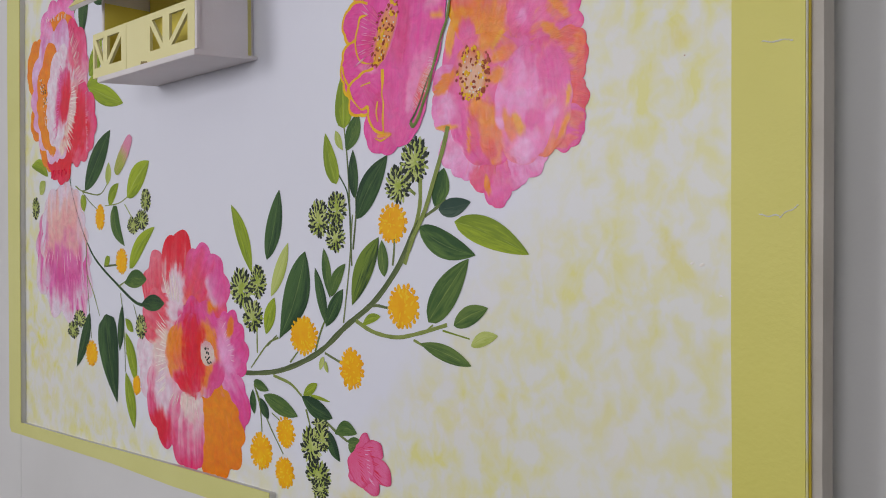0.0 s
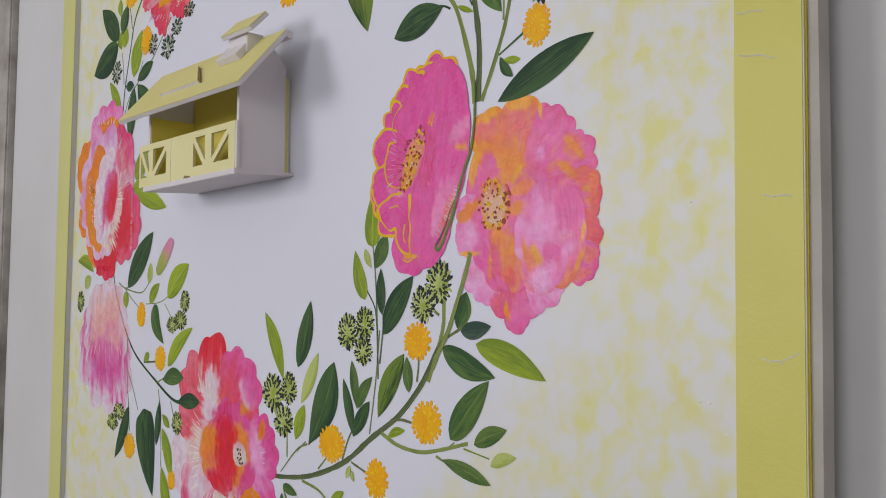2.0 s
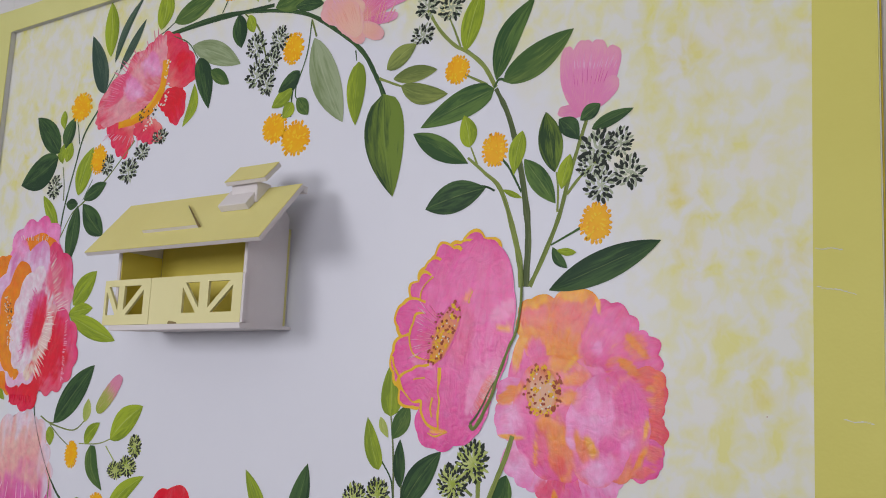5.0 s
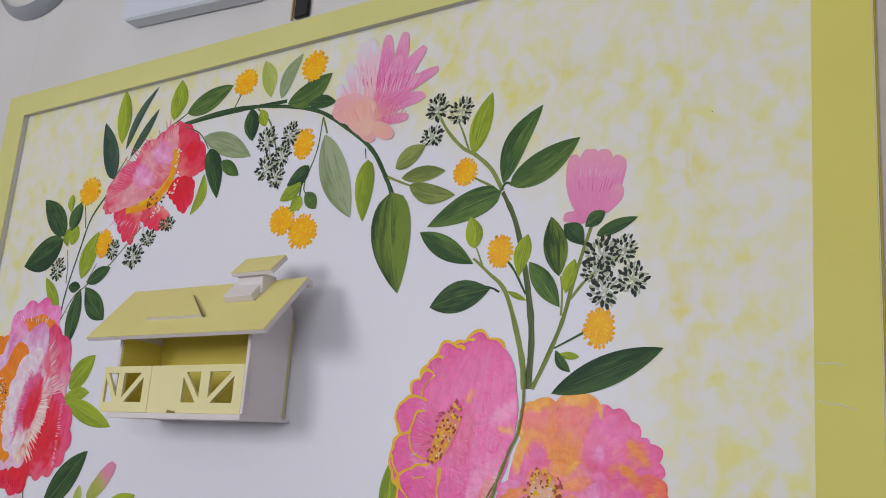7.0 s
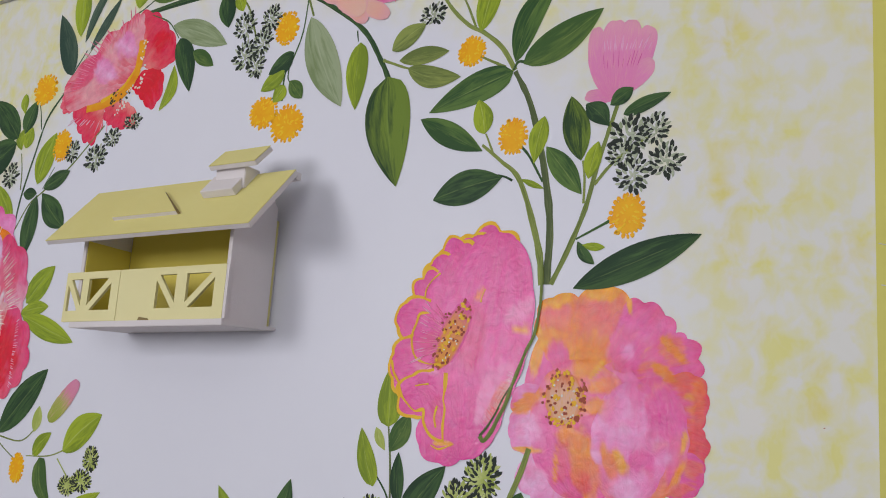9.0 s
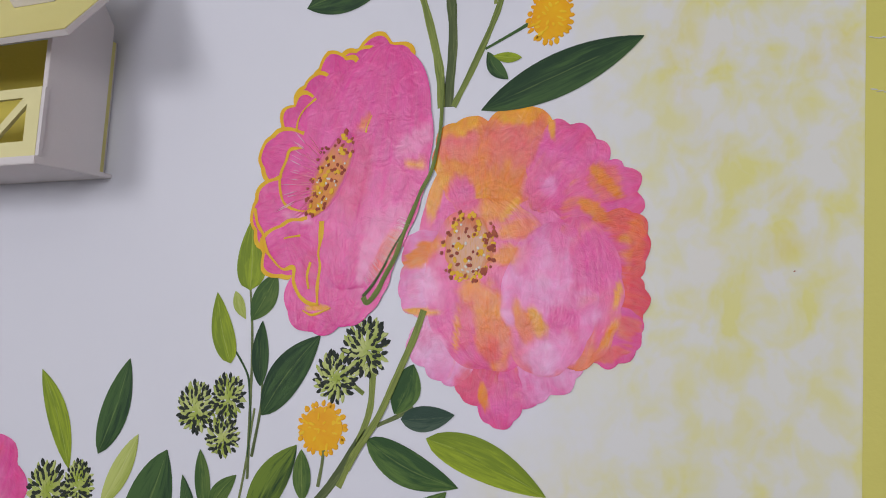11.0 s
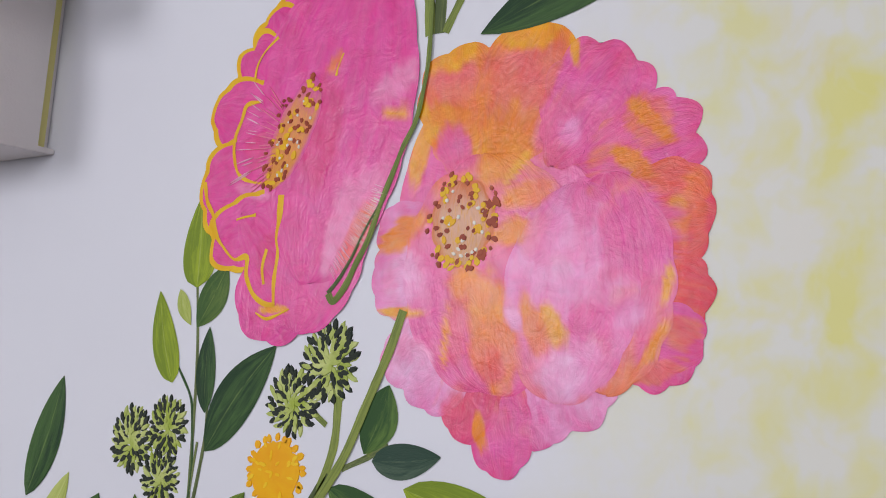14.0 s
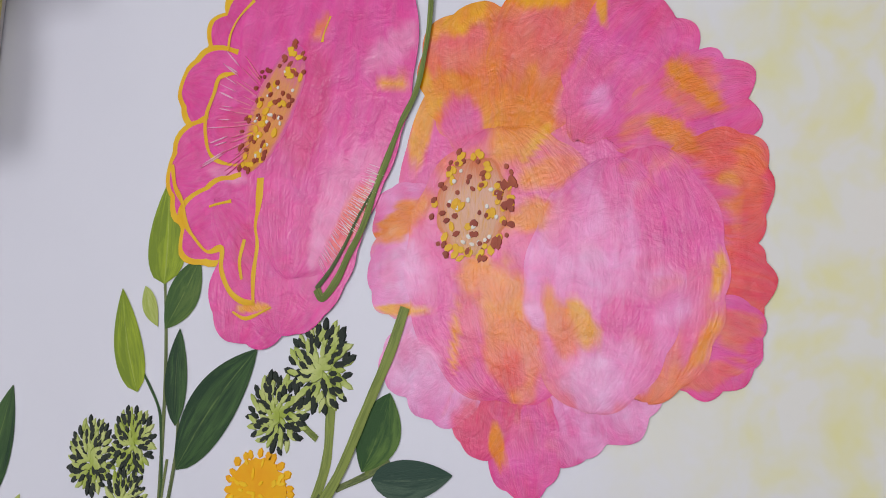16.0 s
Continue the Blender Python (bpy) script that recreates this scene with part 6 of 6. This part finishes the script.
wash("magenta_dark", -0.739, 1.2569, -0.7499, 1.2927, 0.0538, 0, 0.54)
wash("crimson", -0.7521, 1.2828, -0.7349, 1.1787, 0.0579, 0.0059, 0.49)
wash("crimson", -0.7822, 1.2011, -0.735, 1.182, 0.0264, 0.002, 0.49)
wash("magenta_dark", -0.679, 1.2248, -0.7107, 1.1791, 0.0352, 0.0052, 0.47)
wash("white", -0.724, 1.24, -0.6998, 1.2202, 0.0262, 0.0017, 0.53)
peony_petal(w, "orchid", -0.7398, 1.1782, -0.7338, 1.2931, 0.1197, -0.0095, 0.50, oval=True, ruffle=0.08)
peony_petal(w, "rose", -0.7437, 1.1824, -0.752, 1.2762, 0.0878, 0.0132, 0.53, oval=True, ruffle=0.06)
petal(w, CREAM, -0.7116, 1.2175, -0.7121, 1.2452, 0.0277, -0.0017, 0.46, oval=True)
dots(w, BLACK, -0.7133, 1.2406, -0.7056, 1.2166, 0.006, 0.0028, 12)
rays(w, CREAMLINE, -0.8034, 1.2643, -0.8041, 1.1824, -0.7508, 1.2266, 20, 0.03, 0.0016)
rays(w, CREAMLINE, -0.7974, 1.2917, -0.7713, 1.2889, -0.7633, 1.2192, 9, 0.04, 0.0016)
rays(w, CREAMLINE, -0.7882, 1.1805, -0.7374, 1.1785, -0.7508, 1.2266, 9, 0.03, 0.0016)
rays(w, PINKLINE, -0.6799, 1.2627, -0.6621, 1.226, -0.7023, 1.2297, 8, 0.014, 0.0012)

# The left branch
w = painted("painted_branch", -1.0166, 1.3562, "grey green painted branch with lime and dark green leaves", "painted branch", "wreath branches")
stem(w, DARK, 0.0025, 0.005, (-1.0713, 1.4842), (-1.0628, 1.444), (-1.0422, 1.4036), (-1.0135, 1.3639), (-0.9827, 1.3368), (-0.9263, 1.3072), (-0.8807, 1.2863), (-0.8519, 1.282))
stem(w, OLIVE, 0.0025, 0.002, (-1.0486, 1.4431), (-1.031, 1.4358), (-1.019, 1.4351))
stem(w, OLIVE, 0.0025, 0.0015, (-1.0275, 1.4341), (-0.9772, 1.4275), (-0.9535, 1.4411), (-0.9458, 1.4503))
stem(w, DARKOLIVE, 0.002, 0.0015, (-1.0258, 1.4324), (-1.0016, 1.4172), (-0.9766, 1.4047))
stem(w, OLIVE, 0.0015, 0.002, (-0.9607, 1.4115), (-0.9215, 1.4135), (-0.8918, 1.4228))
stem(w, DARKOLIVE, 0.0035, 0.003, (-0.9632, 1.3314), (-0.9225, 1.3335))
stem(w, OLIVE, 0.003, 0.002, (-0.9232, 1.305), (-0.9037, 1.3125))
stem(w, OLIVE, 0.0025, 0.002, (-1.0152, 1.3639), (-1.0138, 1.3177), (-1.0012, 1.2338))
stem(w, OLIVE, 0.0025, 0.002, (-1.0139, 1.32), (-0.9947, 1.2949), (-0.9774, 1.2652))
stem(w, OLIVE, 0.0025, 0.002, (-0.9184, 1.2963), (-0.9115, 1.2674), (-0.9074, 1.2241), (-0.9066, 1.1952))
stem(w, DARKOLIVE, 0.002, 0.002, (-0.8836, 1.2826), (-0.8729, 1.2616))
stem(w, OLIVE, 0.002, 0.001, (-0.9042, 1.2207), (-0.8828, 1.1956))
stem(w, PALELIME, 0.002, 0.002, (-0.9063, 1.4112), (-0.8835, 1.39), (-0.8759, 1.3791))
leaf(w, DARK, -1.019, 1.4351, -0.9444, 1.5112, 0.0385, 0.0009, 0.47)
leaf(w, PALELIME, -0.9534, 1.4389, -0.9495, 1.4685, 0.0159, -0.0009, 0.48)
leaf(w, LIME, -0.9496, 1.4133, -0.9223, 1.4392, 0.018, 0.0026, 0.39)
leaf(w, LIME, -0.8991, 1.4196, -0.8424, 1.4623, 0.0339, 0.0035, 0.45)
leaf(w, LIME, -1.0274, 1.4302, -1.0216, 1.4059, 0.0172, 0.0011, 0.46)
leaf(w, MID, -0.9369, 1.4105, -0.9064, 1.3574, 0.0246, -0.0079, 0.31)
leaf(w, LIME, -0.8936, 1.3285, -0.8293, 1.3798, 0.0226, 0.0063, 0.40)
leaf(w, MID, -0.9066, 1.3096, -0.8499, 1.315, 0.023, 0.0032, 0.51)
leaf(w, DARK, -0.8647, 1.2831, -0.8066, 1.286, 0.0204, 0.0014, 0.53)
leaf(w, DARK, -1.0055, 1.268, -1.0461, 1.1925, 0.0239, 0.0034, 0.44)
leaf(w, DARK, -0.9597, 1.2673, -0.9283, 1.154, 0.055, -0.0041, 0.26)
leaf(w, DARK, -0.9134, 1.2818, -0.9209, 1.2218, 0.0166, 0.0001, 0.52)
leaf(w, LIME, -0.9049, 1.2459, -0.878, 1.1831, 0.0214, 0.0027, 0.49)
leaf(w, LIME, -0.905, 1.1953, -0.8824, 1.1257, 0.0237, 0.0014, 0.51)
leaf(w, LIME, -0.9054, 1.264, -0.8842, 1.2483, 0.0122, -0.0006, 0.52)
leaf(w, LIME, -0.9632, 1.3329, -0.9476, 1.344, 0.0122, -0.0006, 0.58)
leaf(w, LIME, -1.1375, 1.4624, -1.1955, 1.4816, 0.0196, -0.0078, 0.50)
leaf(w, PALELIME, -1.1659, 1.4376, -1.1469, 1.4556, 0.0197, 0.0021, 0.47)
petal(w, TIPPINK, -0.9304, 1.4522, -0.8879, 1.4983, 0.0221, -0.0003, 0.48)
pompon(-0.9747, 1.3971, 0.0129, 0.0174)
pompon(-0.915, 1.3379, 0.015, 0.0167)
pompon(-1.0006, 1.2132, 0.0165, 0.0175)
pompon(-0.8766, 1.1811, 0.0101, 0.0128)
seed_head(-0.8511, 1.4136, 0.0126, 0.0141)
seed_head(-0.8618, 1.3893, 0.017, 0.0127)
seed_head(-0.8833, 1.3829, 0.016, 0.0107)
seed_head(-1.0565, 1.2428, 0.0175, 0.0117)
seed_head(-1.036, 1.2592, 0.0189, 0.0117)
seed_head(-0.8641, 1.2549, 0.0142, 0.0155)
seed_head(-1.1811, 1.4175, 0.012, 0.0168)
leaf(w, LIME, -1.0039, 1.5906, -0.9595, 1.6343, 0.0335, 0.0013, 0.43)
leaf(w, LIME, -1.0143, 1.5777, -0.9609, 1.5856, 0.0184, 0.0015, 0.52)
leaf(w, LIME, -1.0083, 1.5758, -0.9086, 1.5422, 0.0261, -0.0007, 0.47)
leaf(w, LIME, -1.057, 1.6808, -1.0872, 1.7362, 0.0226, 0.0004, 0.48)

# The red ruffled flower beside the barn
w = painted("painted_flower", -1.0946, 1.5755, "crimson and orange painted flower with ruffled white streaked petals", "painted flower", "wreath flowers")
wash("pearl_and_gloss", -1.1441, 1.6624, -1.1303, 1.6865, 0.0407, 0.0002, 0.50)
wash("white", -1.0781, 1.5665, -1.0407, 1.6531, 0.0373, 0.0021, 0.54)
wash("rose", -1.0504, 1.5974, -1.049, 1.662, 0.0466, -0.0036, 0.50)
wash("crimson", -1.0649, 1.4815, -1.0204, 1.5796, 0.0774, -0.0052, 0.55)
peony_petal(w, "light", -1.0997, 1.6253, -1.1088, 1.7145, 0.1168, 0.0001, 0.52, ruffle=0.1)
peony_petal(w, "amber", -1.1597, 1.5746, -1.1783, 1.6672, 0.0686, 0.0051, 0.48, oval=True, ruffle=0.05)
peony_petal(w, "amber", -1.1597, 1.5746, -1.1718, 1.5158, 0.0605, -0.0013, 0.50, oval=True, ruffle=0.06)
peony_petal(w, "amber", -1.1136, 1.5269, -1.1368, 1.4712, 0.0495, -0.0163, 0.59, ruffle=0.06)
peony_petal(w, "amber", -1.0946, 1.5755, -1.1066, 1.6925, 0.1146, -0.0024, 0.58, ruffle=0.04)
peony_petal(w, "white_rose", -1.0795, 1.5341, -1.0502, 1.6735, 0.0845, -0.0156, 0.49, ruffle=0.08)
peony_petal(w, "rose", -1.0613, 1.4758, -1.0207, 1.5828, 0.0987, -0.0077, 0.52, oval=True, ruffle=0.1)
peony_petal(w, "crimson", -1.0837, 1.5139, -1.1059, 1.4532, 0.0771, -0.0019, 0.58, ruffle=0.09)
peony_petal(w, "lilac", -1.1088, 1.4817, -1.105, 1.6773, 0.1412, 0.0135, 0.55, ruffle=0.12)
peony_petal(w, "amber", -1.123, 1.4941, -1.1232, 1.6505, 0.0806, 0.0097, 0.53, ruffle=0.1)
wash("magenta_dark", -1.104, 1.5267, -1.0756, 1.6194, 0.0526, -0.0035, 0.53)
wash("crimson", -1.0948, 1.5305, -1.0682, 1.6067, 0.0423, -0.0052, 0.50)
wash("cream", -1.0732, 1.5178, -1.0474, 1.5812, 0.026, -0.005, 0.53)
peony_petal(w, "cream", -1.0942, 1.4938, -1.0527, 1.6056, 0.0549, 0.0013, 0.52, oval=True, ruffle=0.12)
peony_petal(w, "white", -1.111, 1.5022, -1.0875, 1.6449, 0.0733, 0.0034, 0.53, oval=True, ruffle=0.1)
dots(w, BLACK, -1.1579, 1.6041, -1.1425, 1.5696, 0.007, 0.0022, 16)
dots(w, WHITE, -1.1617, 1.6086, -1.1389, 1.5359, 0.007, 0.0022, 26)
dots(w, SAFFRON, -1.155, 1.6082, -1.1316, 1.5441, 0.006, 0.002, 18)
rays(w, CREAMLINE, -1.0629, 1.6469, -1.0368, 1.5805, -1.1179, 1.5684, 18, 0.03, 0.0014)
rays(w, ROSELINE, -1.0641, 1.6593, -1.033, 1.5883, -1.1179, 1.5684, 22, 0.022, 0.0014)
rays(w, CREAMLINE, -1.0596, 1.5818, -1.0762, 1.5017, -1.1342, 1.5692, 26, 0.028, 0.0016)
rays(w, MAGLINE, -1.0874, 1.612, -1.1047, 1.5185, -1.0397, 1.5647, 22, 0.02, 0.0012)
rays(w, PINKLINE, -1.0163, 1.5676, -1.0133, 1.489, -1.0671, 1.5337, 26, 0.010, 0.0012)
rays(w, CREAMLINE, -1.1386, 1.6874, -1.0739, 1.6808, -1.0997, 1.6253, 10, 0.012, 0.0012)
rays(w, REDLINE, -1.1237, 1.4695, -1.0761, 1.4695, -1.1047, 1.5185, 10, 0.012, 0.0016)

# The feathery pink and peach flower on the far side
w = painted("painted_flower", -1.0818, 1.3734, "drooping pink painted flower fading to peach at its head", "painted flower", "wreath flowers")
wash("orchid_dark", -1.1544, 1.4197, -1.1571, 1.3535, 0.0372, -0.0002, 0.50)
wash("orchid_dark", -1.1317, 1.3631, -1.1418, 1.3055, 0.0322, 0.0031, 0.49)
wash("orchid_dark", -1.0958, 1.3568, -1.1032, 1.2766, 0.0363, 0.0022, 0.49)
wash("orchid_dark", -1.0595, 1.3352, -1.0496, 1.2815, 0.0398, -0.0013, 0.57)
wash("orchid_dark", -1.0349, 1.3601, -1.0224, 1.3069, 0.0267, 0.0001, 0.57)
peony_petal(w, "peach_orchid", -1.0915, 1.4372, -1.1425, 1.2811, 0.0993, -0.0098, 0.49, fade=True, ruffle=0.12)
peony_petal(w, "peach_orchid", -1.0729, 1.4375, -1.0343, 1.2637, 0.1073, -0.0083, 0.53, fade=True, ruffle=0.12)
peony_petal(w, "peach_orchid", -1.0893, 1.4453, -1.0855, 1.2586, 0.1373, -0.0035, 0.43, fade=True, ruffle=0.12)
rays(w, MAGLINE, -1.1442, 1.387, -1.1066, 1.3082, -1.0839, 1.4695, 12, 0.045, 0.0016)
rays(w, MAGLINE, -1.1066, 1.3082, -1.0289, 1.3294, -1.0806, 1.4374, 12, 0.04, 0.0016)
rays(w, PINKLINE, -1.1472, 1.354, -1.0341, 1.3524, -1.0839, 1.4695, 9, 0.04, 0.0016)
